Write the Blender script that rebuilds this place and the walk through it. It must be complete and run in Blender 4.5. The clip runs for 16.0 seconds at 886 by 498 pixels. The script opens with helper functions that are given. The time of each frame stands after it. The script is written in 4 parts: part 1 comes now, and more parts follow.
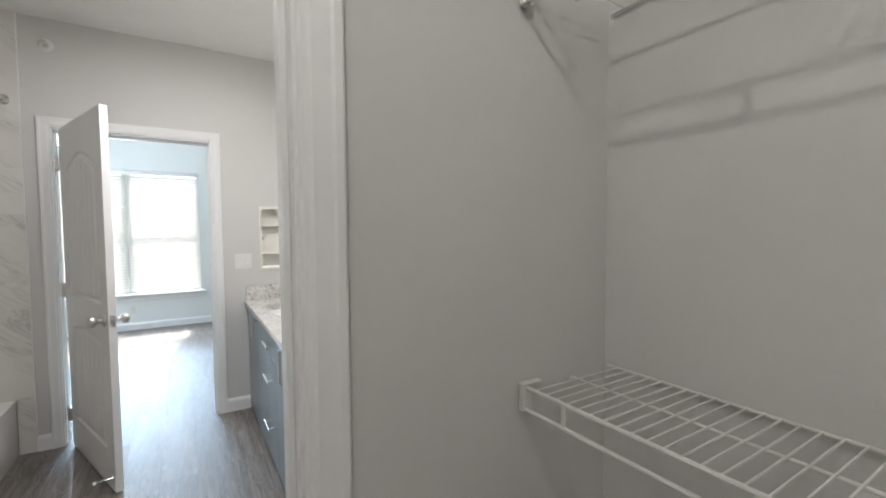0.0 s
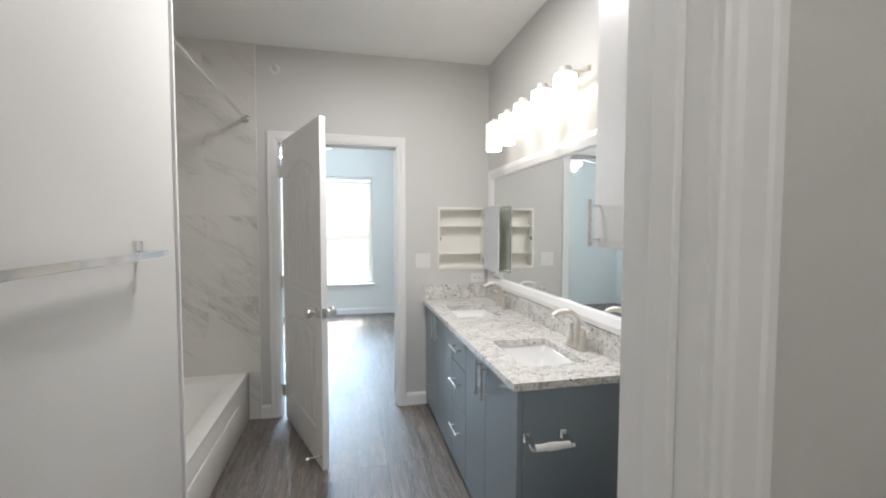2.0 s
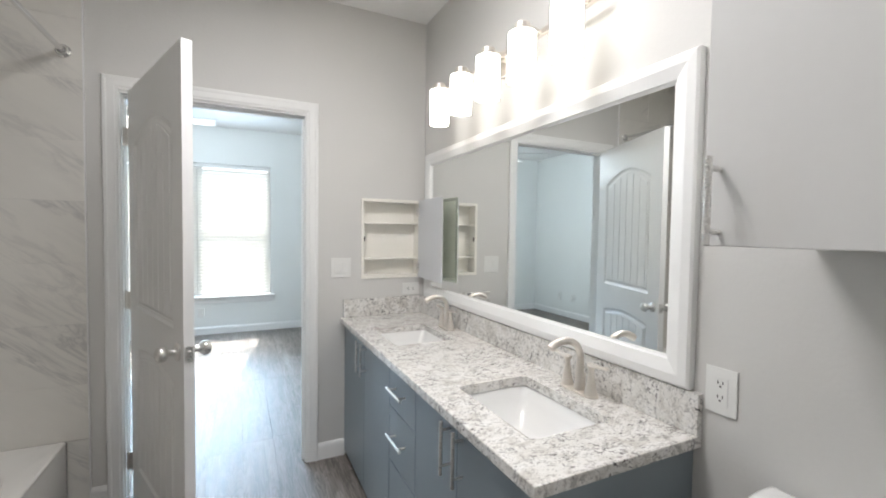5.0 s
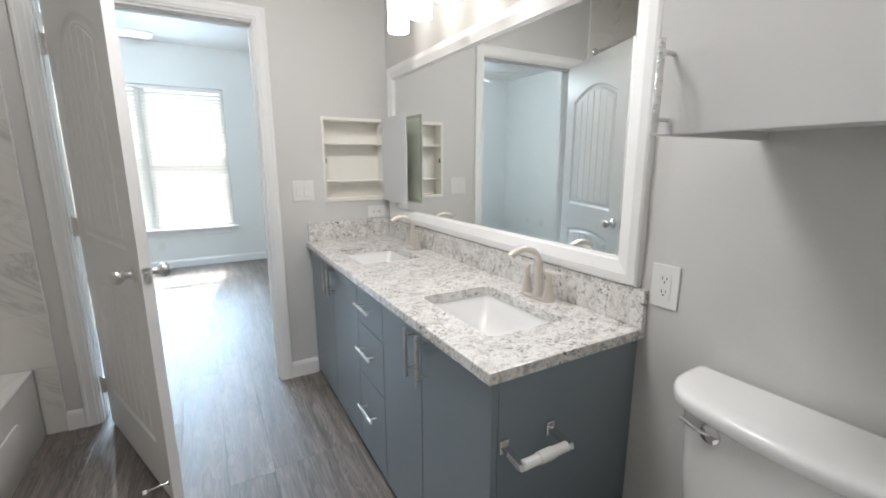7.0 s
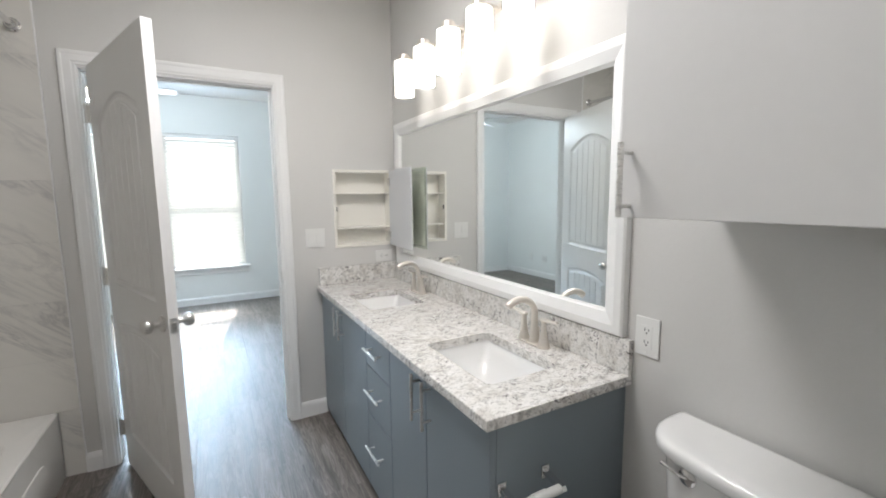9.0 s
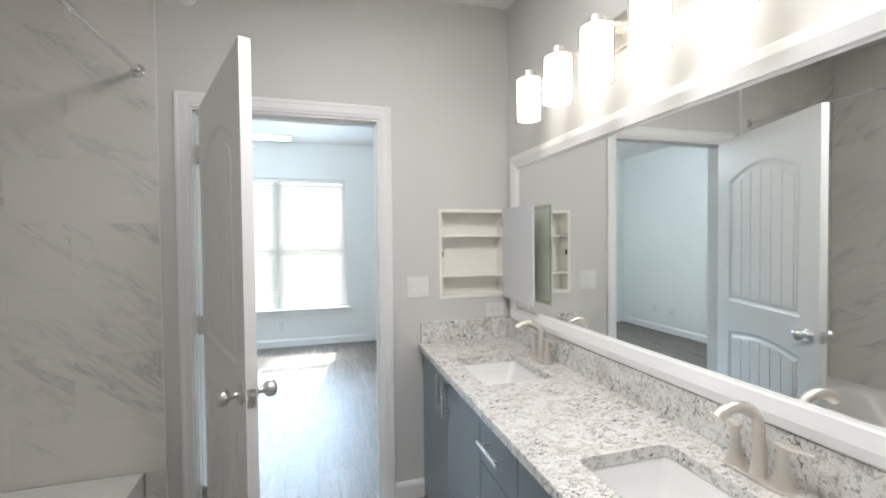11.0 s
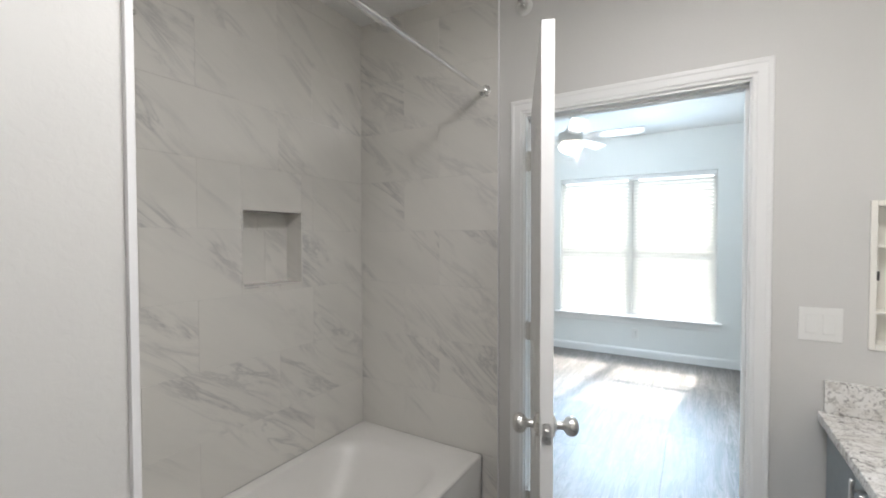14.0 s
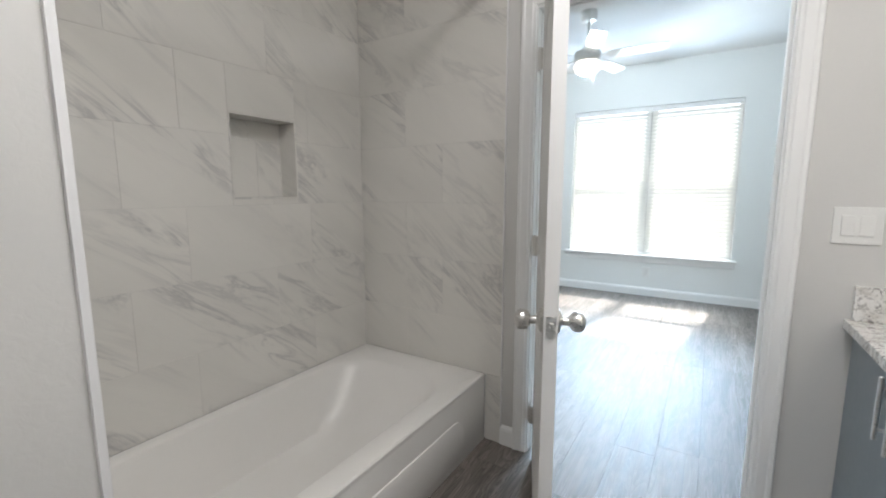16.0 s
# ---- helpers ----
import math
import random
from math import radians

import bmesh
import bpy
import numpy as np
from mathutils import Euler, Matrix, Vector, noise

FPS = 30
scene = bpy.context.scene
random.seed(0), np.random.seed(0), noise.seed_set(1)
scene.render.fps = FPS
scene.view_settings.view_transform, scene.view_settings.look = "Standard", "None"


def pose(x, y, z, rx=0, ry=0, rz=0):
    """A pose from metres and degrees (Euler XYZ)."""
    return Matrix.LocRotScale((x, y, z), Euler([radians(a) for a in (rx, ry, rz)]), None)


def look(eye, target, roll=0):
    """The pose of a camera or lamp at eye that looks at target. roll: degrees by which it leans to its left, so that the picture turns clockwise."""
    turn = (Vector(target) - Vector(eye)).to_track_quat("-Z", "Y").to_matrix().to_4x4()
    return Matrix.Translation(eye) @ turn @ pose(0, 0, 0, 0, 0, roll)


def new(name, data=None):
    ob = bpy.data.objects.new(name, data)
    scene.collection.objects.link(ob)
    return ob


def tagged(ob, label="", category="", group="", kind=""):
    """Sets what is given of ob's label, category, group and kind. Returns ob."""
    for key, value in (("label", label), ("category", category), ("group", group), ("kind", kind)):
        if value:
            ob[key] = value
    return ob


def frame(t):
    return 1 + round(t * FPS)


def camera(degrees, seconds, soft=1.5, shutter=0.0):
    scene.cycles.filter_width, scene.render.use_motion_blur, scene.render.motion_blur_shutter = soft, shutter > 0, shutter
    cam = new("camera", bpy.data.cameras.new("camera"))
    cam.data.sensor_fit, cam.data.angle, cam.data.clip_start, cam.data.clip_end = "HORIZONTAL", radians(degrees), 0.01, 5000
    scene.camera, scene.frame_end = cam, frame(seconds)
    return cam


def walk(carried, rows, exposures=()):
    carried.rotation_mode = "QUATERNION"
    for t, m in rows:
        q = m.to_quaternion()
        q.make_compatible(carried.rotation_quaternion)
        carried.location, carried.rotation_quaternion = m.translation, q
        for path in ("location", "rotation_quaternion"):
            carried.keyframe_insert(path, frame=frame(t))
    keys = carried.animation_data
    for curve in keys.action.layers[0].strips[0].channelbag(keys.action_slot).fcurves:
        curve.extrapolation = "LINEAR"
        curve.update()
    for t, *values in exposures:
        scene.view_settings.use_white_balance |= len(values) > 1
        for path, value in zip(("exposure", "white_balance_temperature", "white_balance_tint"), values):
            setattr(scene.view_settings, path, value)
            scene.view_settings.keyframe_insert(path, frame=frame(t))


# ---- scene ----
cam = camera(92.8, 16.0, soft=1.9)
PATH = [
    (0, (-0.931, -3.584, 1.397), (0.115, -1.882, 1.3), -0.4),
    (0.5, (-0.986, -3.55, 1.401), (-0.176, -1.724, 1.305), -0.2),
    (1, (-1.03, -3.505, 1.406), (-0.444, -1.595, 1.308), -0.3),
    (1.5, (-1.091, -3.415, 1.415), (-0.602, -1.478, 1.316), 0.0),
    (2, (-1.131, -3.294, 1.416), (-0.687, -1.346, 1.316), 0.1),
    (2.5, (-1.162, -3.159, 1.421), (-0.727, -1.209, 1.324), 0.3),
    (3, (-1.185, -3.007, 1.435), (-0.753, -1.056, 1.337), 0.2),
    (3.5, (-1.168, -2.864, 1.431), (-0.665, -0.93, 1.341), 0.2),
    (4, (-1.131, -2.716, 1.419), (-0.457, -0.835, 1.334), 0.3),
    (4.2, (-1.118, -2.616, 1.42), (-0.388, -0.756, 1.35), 0.4),
    (6.3, (-1.057, -2.55, 1.275), (-0.083, -0.818, 1.046), 0.3),
    (6.5, (-1.048, -2.549, 1.278), (-0.073, -0.827, 0.986), -0.1),
    (7, (-1.062, -2.584, 1.31), (-0.095, -0.879, 0.913), -0.1),
    (7.5, (-1.09, -2.635, 1.351), (-0.133, -0.937, 0.904), -0.0),
    (8, (-1.106, -2.67, 1.376), (-0.157, -0.974, 0.905), -0.1),
    (8.5, (-1.119, -2.705, 1.394), (-0.165, -0.989, 1.013), -0.0),
    (8.7, (-1.115, -2.707, 1.4), (-0.158, -0.98, 1.079), -0.2),
    (10.8, (-1.064, -2.294, 1.41), (-0.382, -0.415, 1.358), -0.5),
    (11, (-1.044, -2.242, 1.415), (-0.49, -0.321, 1.368), -0.6),
    (11.5, (-0.985, -2.139, 1.442), (-0.799, -0.148, 1.404), -0.5),
    (12, (-0.94, -2.059, 1.457), (-1.091, -0.065, 1.42), -0.4),
    (12.5, (-0.92, -1.987, 1.471), (-1.346, -0.033, 1.431), -0.3),
    (13, (-0.917, -1.941, 1.479), (-1.594, -0.06, 1.44), -0.3),
    (13.5, (-0.915, -1.928, 1.482), (-1.799, -0.135, 1.439), -0.2),
    (14, (-0.916, -1.94, 1.455), (-1.946, -0.226, 1.408), -0.1),
    (14.5, (-0.902, -1.922, 1.411), (-1.974, -0.234, 1.366), -0.2),
    (15, (-0.928, -1.877, 1.336), (-1.999, -0.189, 1.286), -0.1),
    (15.5, (-0.936, -1.847, 1.284), (-2.007, -0.162, 1.162), -0.1),
    (16, (-0.939, -1.836, 1.267), (-2.0, -0.162, 0.994), -0.1),
]
walk(cam, [(t, look(eye, target, roll)) for t, eye, target, roll in PATH])

# ---- light ----
world = bpy.data.worlds.new("world")
scene.world = world
world.use_nodes = True
SUN_EL, SUN_AZ = 48.0, 10.0
wn = world.node_tree
sky = wn.nodes.new("ShaderNodeTexSky")
sky.sky_type, sky.sun_disc = "NISHITA", False
sky.sun_elevation, sky.sun_rotation = radians(SUN_EL), radians(SUN_AZ)
wn.links.new(sky.outputs[0], wn.nodes["Background"].inputs[0])
wn.nodes["Background"].inputs[1].default_value = 0.15


def lamp(name, kind, m, energy, color=(1, 1, 1), **more):
    data = bpy.data.lights.new(name, kind)
    data.energy, data.color = energy, color
    for key, value in more.items():
        if key == "size":
            data.size = value
        if key == "size_y":
            data.shape, data.size_y = "RECTANGLE", value
        if key == "spread":
            data.spread = value
        if key == "angle":
            data.angle = value
        if key == "soft":
            data.shadow_soft_size = value
    ob = new(name, data)
    ob.matrix_world = m
    return ob


sa, se = radians(SUN_AZ), radians(SUN_EL)
sun_way = Vector((math.sin(sa) * math.cos(se), math.cos(sa) * math.cos(se), math.sin(se)))
lamp("sun", "SUN", look(sun_way * 20, (0, 0, 0)), 4.6, (1.0, 0.95, 0.88), angle=radians(0.6))
WINDOW_POWER, FAN_POWER, SHADE_GLOW, BATH_FILL_POWER, CLOSET_POWER, EXPOSURE = 19.5, 40.0, 2.1, 15.0, 10.3, 0.78
scene.view_settings.exposure = EXPOSURE
for z, down, share, wide in ((0.80, -24, 0.16, 116), (1.36, -56, 0.38, 58), (1.92, -56, 0.38, 58), (1.64, -142, 0.22, 88)):
    lamp("window_daylight", "AREA", pose(-1.6, 3.55, z, down), WINDOW_POWER * share, (0.55, 0.76, 1.0), size=1.70, size_y=0.45, spread=radians(wide))
lamp("sky_behind_blinds", "AREA", look((-1.6, 3.93, 1.37), (-1.6, 0, 1.37)), 7.0, (0.95, 0.98, 1.0), size=1.74, size_y=1.70)
lamp("fan_lamp", "POINT", pose(-1.895, 1.92, 2.20), FAN_POWER, (0.80, 0.91, 1.0), soft=0.02)
lamp("closet_lamp", "POINT", pose(-1.2, -3.8, 2.60), CLOSET_POWER, (1.0, 0.972, 0.95), soft=0.024)
# Added fill under the bathroom ceiling; no such lamp is known there.
lamp("bathroom_ceiling_lamp", "AREA", look((-0.95, -1.45, 2.68), (-0.95, -1.45, 0)), BATH_FILL_POWER, (1.0, 0.98, 0.985), size=0.54, size_y=0.54)


# ---- materials ----
class Nodes:
    """A short way to write a node material."""

    def __init__(self, name):
        self.mat = bpy.data.materials.new(name)
        self.mat.use_nodes = True
        self.tree = self.mat.node_tree
        self.bsdf = self.tree.nodes["Principled BSDF"]

    def add(self, kind, inputs=(), **props):
        n = self.tree.nodes.new(kind)
        for k, v in props.items():
            if k == "operation":
                n.operation = v
            elif k == "blend":
                n.data_type, n.blend_type = "RGBA", v
            elif k == "feature":
                n.feature = v
            elif k == "distance":
                n.distance = v
        for k, v in dict(inputs).items():
            if isinstance(v, bpy.types.NodeSocket):
                self.tree.links.new(v, n.inputs[k])
            else:
                n.inputs[k].default_value = v
        return n

    def coords(self, scale=(1, 1, 1), turn=(0, 0, 0), shift=False, which="Object"):
        c = self.add("ShaderNodeTexCoord").outputs[which]
        if shift:
            info = self.add("ShaderNodeObjectInfo")
            v = self.add("ShaderNodeVectorMath", {0: (31.7, 17.3, 23.9)}, operation="SCALE")
            self.tree.links.new(info.outputs["Random"], v.inputs["Scale"])
            c = self.add("ShaderNodeVectorMath", {0: c, 1: v.outputs[0]}, operation="ADD").outputs[0]
        m = self.add("ShaderNodeMapping", {"Vector": c, "Scale": scale, "Rotation": turn})
        return m.outputs[0]

    def noise(self, vec, scale, detail=3, rough=0.5, distort=0.0):
        return self.add("ShaderNodeTexNoise", {"Vector": vec, "Scale": scale, "Detail": detail, "Roughness": rough, "Distortion": distort}).outputs[0]

    def ramp(self, fac, stops):
        r = self.add("ShaderNodeValToRGB", {"Fac": fac})
        els = r.color_ramp.elements
        while len(els) < len(stops):
            els.new(0.5)
        for e, (p, c) in zip(els, stops):
            e.position = p
            e.color = (*c, 1) if isinstance(c, tuple) else (c, c, c, 1)
        return r.outputs[0]

    def mix(self, fac, a, b, blend="MIX"):
        n = self.tree.nodes.new("ShaderNodeMix")
        n.data_type, n.blend_type = "RGBA", blend
        for i, v in ((0, fac), (6, a), (7, b)):
            if isinstance(v, bpy.types.NodeSocket):
                self.tree.links.new(v, n.inputs[i])
            else:
                n.inputs[i].default_value = (*v, 1) if isinstance(v, tuple) else v
        return n.outputs[2]

    def math(self, op, a, b=0.0):
        return self.add("ShaderNodeMath", {0: a, 1: b}, operation=op).outputs[0]

    def set(self, **values):
        names = {"color": "Base Color", "rough": "Roughness", "metal": "Metallic", "coat": "Coat Weight", "spec": "Specular IOR Level",
                 "glass": "Transmission Weight", "emit": "Emission Color", "glow": "Emission Strength", "ior": "IOR", "aniso": "Anisotropic"}
        for k, v in values.items():
            s = self.bsdf.inputs[names[k]]
            if isinstance(v, bpy.types.NodeSocket):
                self.tree.links.new(v, s)
            else:
                s.default_value = (*v, 1) if isinstance(v, tuple) else v
        return self

    def bump(self, height, strength=0.2, distance=0.002):
        b = self.add("ShaderNodeBump", {"Height": height, "Strength": strength, "Distance": distance})
        self.tree.links.new(b.outputs[0], self.bsdf.inputs["Normal"])
        return self


def plain(name, color, rough, metal=0.0, vary=0.04, bump=0.0, bump_scale=60, **more):
    """A material with slight unevenness of colour and gloss at two scales."""
    n = Nodes(name)
    v = n.coords(which="Object")
    big, small = n.noise(v, 1.7, 3), n.noise(v, 45, 2)
    tone = n.math("ADD", n.math("MULTIPLY", big, 0.7), n.math("MULTIPLY", small, 0.3))
    lo = tuple(c * (1 - vary) for c in color)
    hi = tuple(min(1, c * (1 + vary)) for c in color)
    n.set(color=n.ramp(tone, [(0.3, lo), (0.7, hi)]), rough=n.ramp(small, [(0.3, rough * 0.93), (0.7, min(1, rough * 1.07))]), metal=metal, **more)
    if bump:
        n.bump(n.noise(v, bump_scale, 3), bump, 0.002)
    return n.mat


def wall_paint(name, color):
    n = Nodes(name)
    v = n.coords(which="Object")
    big, fine = n.noise(v, 0.9, 3), n.noise(v, 90, 3, 0.55)
    peel = n.ramp(n.noise(v, 55, 4, 0.6, 0.6), [(0.38, 0.0), (0.62, 1.0)])
    c = n.ramp(n.math("ADD", n.math("MULTIPLY", big, 0.8), n.math("MULTIPLY", fine, 0.2)),
               [(0.3, tuple(x * 0.965 for x in color)), (0.7, tuple(x * 1.03 for x in color))])
    n.set(color=c, rough=n.ramp(big, [(0.3, 0.42), (0.7, 0.52)]))
    n.bump(peel, 0.13, 0.0012)
    return n.mat


def marble(name):
    n = Nodes(name)
    v = n.coords(shift=True)
    turned = n.add("ShaderNodeMapping", {"Vector": v, "Rotation": (0, radians(-38), 0)}).outputs[0]
    flow = n.add("ShaderNodeMapping", {"Vector": turned, "Scale": (0.55, 1.0, 2.8)}).outputs[0]
    soft = n.noise(flow, 1.6, 3, 0.5, 0.5)
    wisp = n.noise(flow, 3.2, 6, 0.62, 1.3)
    vein = n.math("ABSOLUTE", n.math("SUBTRACT", wisp, 0.5))
    line = n.ramp(vein, [(0.0, 0.9), (0.025, 0.4), (0.075, 0.0)])
    area = n.ramp(n.noise(flow, 2.0, 2), [(0.46, 0.0), (0.66, 1.0)])
    blot = n.ramp(n.noise(flow, 5.5, 5, 0.6, 0.8), [(0.55, 0.0), (0.75, 1.0)])
    k = n.math("ADD", n.math("MULTIPLY", line, n.math("MAXIMUM", area, 0.05)), n.math("MULTIPLY", n.math("MULTIPLY", blot, area), 0.45))
    base = n.mix(n.ramp(soft, [(0.35, 0.0), (0.7, 1.0)]), (0.745, 0.727, 0.685), (0.695, 0.678, 0.64))
    n.set(color=n.mix(n.math("MINIMUM", n.math("MULTIPLY", k, 0.75), 0.7), base, (0.40, 0.395, 0.40)), rough=0.12)
    n.bump(n.noise(v, 8, 2), 0.02, 0.002)
    return n.mat


def granite(name):
    n = Nodes(name)
    v = n.coords()
    warp = n.add("ShaderNodeMapping", {"Vector": v, "Rotation": (0.25, 0.2, radians(28)), "Scale": (1.0, 1.6, 1.2)}).outputs[0]
    cloud = n.noise(warp, 16, 4, 0.6, 0.8)
    base = n.ramp(cloud, [(0.36, (0.80, 0.79, 0.77)), (0.52, (0.74, 0.725, 0.695)), (0.66, (0.60, 0.575, 0.54))])
    grey = n.ramp(n.noise(warp, 42, 4, 0.65, 1.2), [(0.55, 0.0), (0.58, 1.0)])
    base = n.mix(n.math("MULTIPLY", grey, 0.6), base, (0.31, 0.295, 0.28))
    pale = n.ramp(n.noise(warp, 50, 3, 0.6, 0.8), [(0.57, 0.0), (0.66, 1.0)])
    base = n.mix(n.math("MULTIPLY", pale, 0.7), base, (0.80, 0.78, 0.74))
    dark = n.math("MULTIPLY", n.ramp(n.noise(warp, 52, 4, 0.6, 1.0), [(0.57, 0.0), (0.60, 1.0)]), n.ramp(n.noise(v, 12, 2), [(0.4, 0.0), (0.6, 1.0)]))
    base = n.mix(n.math("MULTIPLY", dark, 0.95), base, (0.13, 0.12, 0.12))
    speck = n.ramp(n.noise(warp, 120, 3, 0.6, 0.6), [(0.62, 0.0), (0.65, 1.0)])
    base = n.mix(n.math("MULTIPLY", speck, 0.6), base, (0.20, 0.18, 0.17))
    n.set(color=base, rough=0.16, coat=0.15)
    return n.mat


def plank_wood(name):
    n = Nodes(name)
    v = n.coords(shift=True)
    rnd = n.add("ShaderNodeObjectInfo").outputs["Random"]
    grain = n.add("ShaderNodeMapping", {"Vector": v, "Scale": (9.0, 0.7, 1.0)}).outputs[0]
    g1 = n.noise(grain, 2.6, 5, 0.6, 0.6)
    g2 = n.noise(n.add("ShaderNodeMapping", {"Vector": v, "Scale": (42.0, 1.4, 1.0)}).outputs[0], 3, 4, 0.6)
    cath = n.noise(n.add("ShaderNodeMapping", {"Vector": v, "Scale": (7.0, 0.55, 1.0)}).outputs[0], 2.0, 2, 0.5, 2.0)
    rings = n.math("FRACT", n.math("MULTIPLY", cath, 9.0))
    ring = n.ramp(rings, [(0.0, 0.0), (0.12, 1.0), (0.5, 0.4), (1.0, 0.0)])
    tone = n.math("ADD", n.math("MULTIPLY", g1, 0.55), n.math("ADD", n.math("MULTIPLY", g2, 0.20), n.math("MULTIPLY", ring, 0.13)))
    c = n.ramp(tone, [(0.32, (0.080, 0.067, 0.059)), (0.46, (0.185, 0.160, 0.142)), (0.62, (0.30, 0.268, 0.243))])
    shade = n.ramp(rnd, [(0.0, 0.82), (1.0, 1.12)])
    n.set(color=n.mix(1.0, c, shade, "MULTIPLY"), rough=n.ramp(g1, [(0.3, 0.47), (0.7, 0.60)]), spec=0.85)
    n.bump(n.math("ADD", g2, n.math("MULTIPLY", g1, 0.6)), 0.16, 0.0012)
    return n.mat


def brushed(name, color, rough, direction=(1, 1, 12)):
    n = Nodes(name)
    v = n.add("ShaderNodeMapping", {"Vector": n.coords(), "Scale": direction}).outputs[0]
    s = n.noise(v, 90, 3)
    n.set(color=n.ramp(s, [(0.3, tuple(c * 0.93 for c in color)), (0.7, color)]), rough=n.ramp(s, [(0.3, rough * 0.85), (0.7, rough * 1.15)]), metal=1.0)
    return n.mat


def glass(name, tint=(0.97, 0.985, 0.98), rough=0.0):
    n = Nodes(name)
    n.set(color=tint, rough=rough, glass=1.0, ior=1.45)
    return n.mat


PAINT = wall_paint("greige_wall_paint", (0.640, 0.632, 0.613))
# Wall paint lightened for the bedroom so that more light bounces there.
BED_BOUNCE_PAINT = wall_paint("bedroom_paint_bounce_lift", (0.80, 0.815, 0.80))
CEIL = plain("ceiling_paint", (0.82, 0.815, 0.80), 0.8, bump=0.25, bump_scale=70)
TRIM = plain("white_semigloss", (0.83, 0.83, 0.82), 0.36, vary=0.015)
DOORPAINT = plain("white_door_paint", (0.82, 0.82, 0.81), 0.36, vary=0.02, bump=0.06, bump_scale=120)
MARBLE = marble("veined_marble_tile")
GROUT = plain("pale_grout", (0.70, 0.69, 0.67), 0.85, bump=0.3, bump_scale=200)
GRANITE = granite("speckled_granite")
WOOD = plank_wood("grey_brown_plank")
SUBFLOOR = plain("dark_joint", (0.05, 0.04, 0.035), 0.9)
SLATE = plain("slate_blue_lacquer", (0.195, 0.236, 0.264), 0.32, vary=0.02, spec=0.8)
SLATEDARK = plain("cabinet_shadow_gap", (0.05, 0.055, 0.06), 0.6)
NICKEL = brushed("brushed_nickel", (0.80, 0.755, 0.70), 0.42)
STEEL = brushed("satin_steel", (0.76, 0.75, 0.73), 0.29)
CHROME = plain("chrome", (0.80, 0.80, 0.80), 0.07, metal=1.0, vary=0.01)
PORCELAIN = plain("white_porcelain", (0.80, 0.80, 0.79), 0.17, vary=0.01, coat=0.1)
ACRYLIC = plain("tub_enamel", (0.80, 0.785, 0.755), 0.30, vary=0.015)
MIRROR = plain("mirror_silver", (0.86, 0.88, 0.87), 0.01, metal=1.0, vary=0.002)
# Pale green stands in for repeated reflections; true mirrors here turn black.
BEVEL_REFLECTION = plain("painted_bevel_reflection", (0.74, 0.78, 0.68), 0.10, metal=0.3, vary=0.01)
FACE_REFLECTION = plain("painted_face_reflection", (0.95, 0.97, 0.86), 0.45, metal=0.0, vary=0.002)
CREAM = plain("cream_enamel", (0.86, 0.84, 0.78), 0.35, vary=0.02)
GREYBACK = plain("grey_door_back", (0.66, 0.67, 0.69), 0.45, vary=0.02)
PLASTIC = plain("white_plastic", (0.78, 0.78, 0.76), 0.3, vary=0.01)
DARK = plain("dark_slot", (0.03, 0.03, 0.03), 0.6)
WIRE = plain("white_vinyl_wire", (0.70, 0.68, 0.65), 0.4, vary=0.03)
CABWHITE = plain("white_cabinet", (0.72, 0.715, 0.705), 0.32, vary=0.02, bump=0.03, bump_scale=30)
TILEEDGE = plain("white_tile_edge", (0.80, 0.80, 0.80), 0.35, vary=0.01)
CLEAR = glass("clear_glass")
THIN = glass("thin_clear_glass")
THIN.node_tree.nodes["Principled BSDF"].inputs["IOR"].default_value = 1.025
SHADEMAT = Nodes("lit_opal_glass").set(color=(0.95, 0.93, 0.9), rough=0.4, emit=(1.0, 0.925, 0.85), glow=SHADE_GLOW).mat
BOWLMAT = Nodes("frosted_bowl_glass").set(color=(0.92, 0.92, 0.9), rough=0.5, emit=(1.0, 0.93, 0.84), glow=1.2).mat
BLADE = plain("white_fan_blade", (0.80, 0.80, 0.78), 0.4, vary=0.02)
slat = Nodes("blind_slat")
tr = slat.add("ShaderNodeBsdfTranslucent", {"Color": (0.9, 0.9, 0.88, 1)})
mx = slat.add("ShaderNodeMixShader", {0: 0.55, 1: slat.bsdf.outputs[0], 2: tr.outputs[0]})
slat.set(color=(0.85, 0.85, 0.83), rough=0.45)
slat.tree.links.new(mx.outputs[0], slat.tree.nodes["Material Output"].inputs[0])
SLAT = slat.mat
RUBBER = plain("white_rubber", (0.75, 0.74, 0.72), 0.6)
STICKER = plain("blue_sticker", (0.10, 0.32, 0.60), 0.5)

# ---- mesh tools ----
ORIGIN = {}


def thing(name, at=(0, 0, 0), label="", category="", group="", kind="", turn=0.0, local=False):
    ob = new(name)
    ob.empty_display_size = 0.1
    ob.matrix_basis = pose(*at, 0, 0, turn)
    ORIGIN[ob] = Vector((0, 0, 0)) if local else Vector(at)
    return tagged(ob, label, category, group, kind)


def part(name, bm, material, parent=None, label="", kind="", smooth=False, category=""):
    me = bpy.data.meshes.new(name)
    o = ORIGIN.get(parent, Vector((0, 0, 0))) if parent else Vector((0, 0, 0))
    if o.length:
        bmesh.ops.translate(bm, verts=bm.verts, vec=-o)
    bmesh.ops.recalc_face_normals(bm, faces=bm.faces)
    bm.to_mesh(me)
    bm.free()
    me.materials.append(material)
    if smooth:
        me.polygons.foreach_set("use_smooth", [True] * len(me.polygons))
        me.set_sharp_from_angle(angle=radians(38))
    ob = new(name, me)
    if parent:
        ob.parent = parent
        ORIGIN[ob] = o
    return tagged(ob, label, category, "", kind)


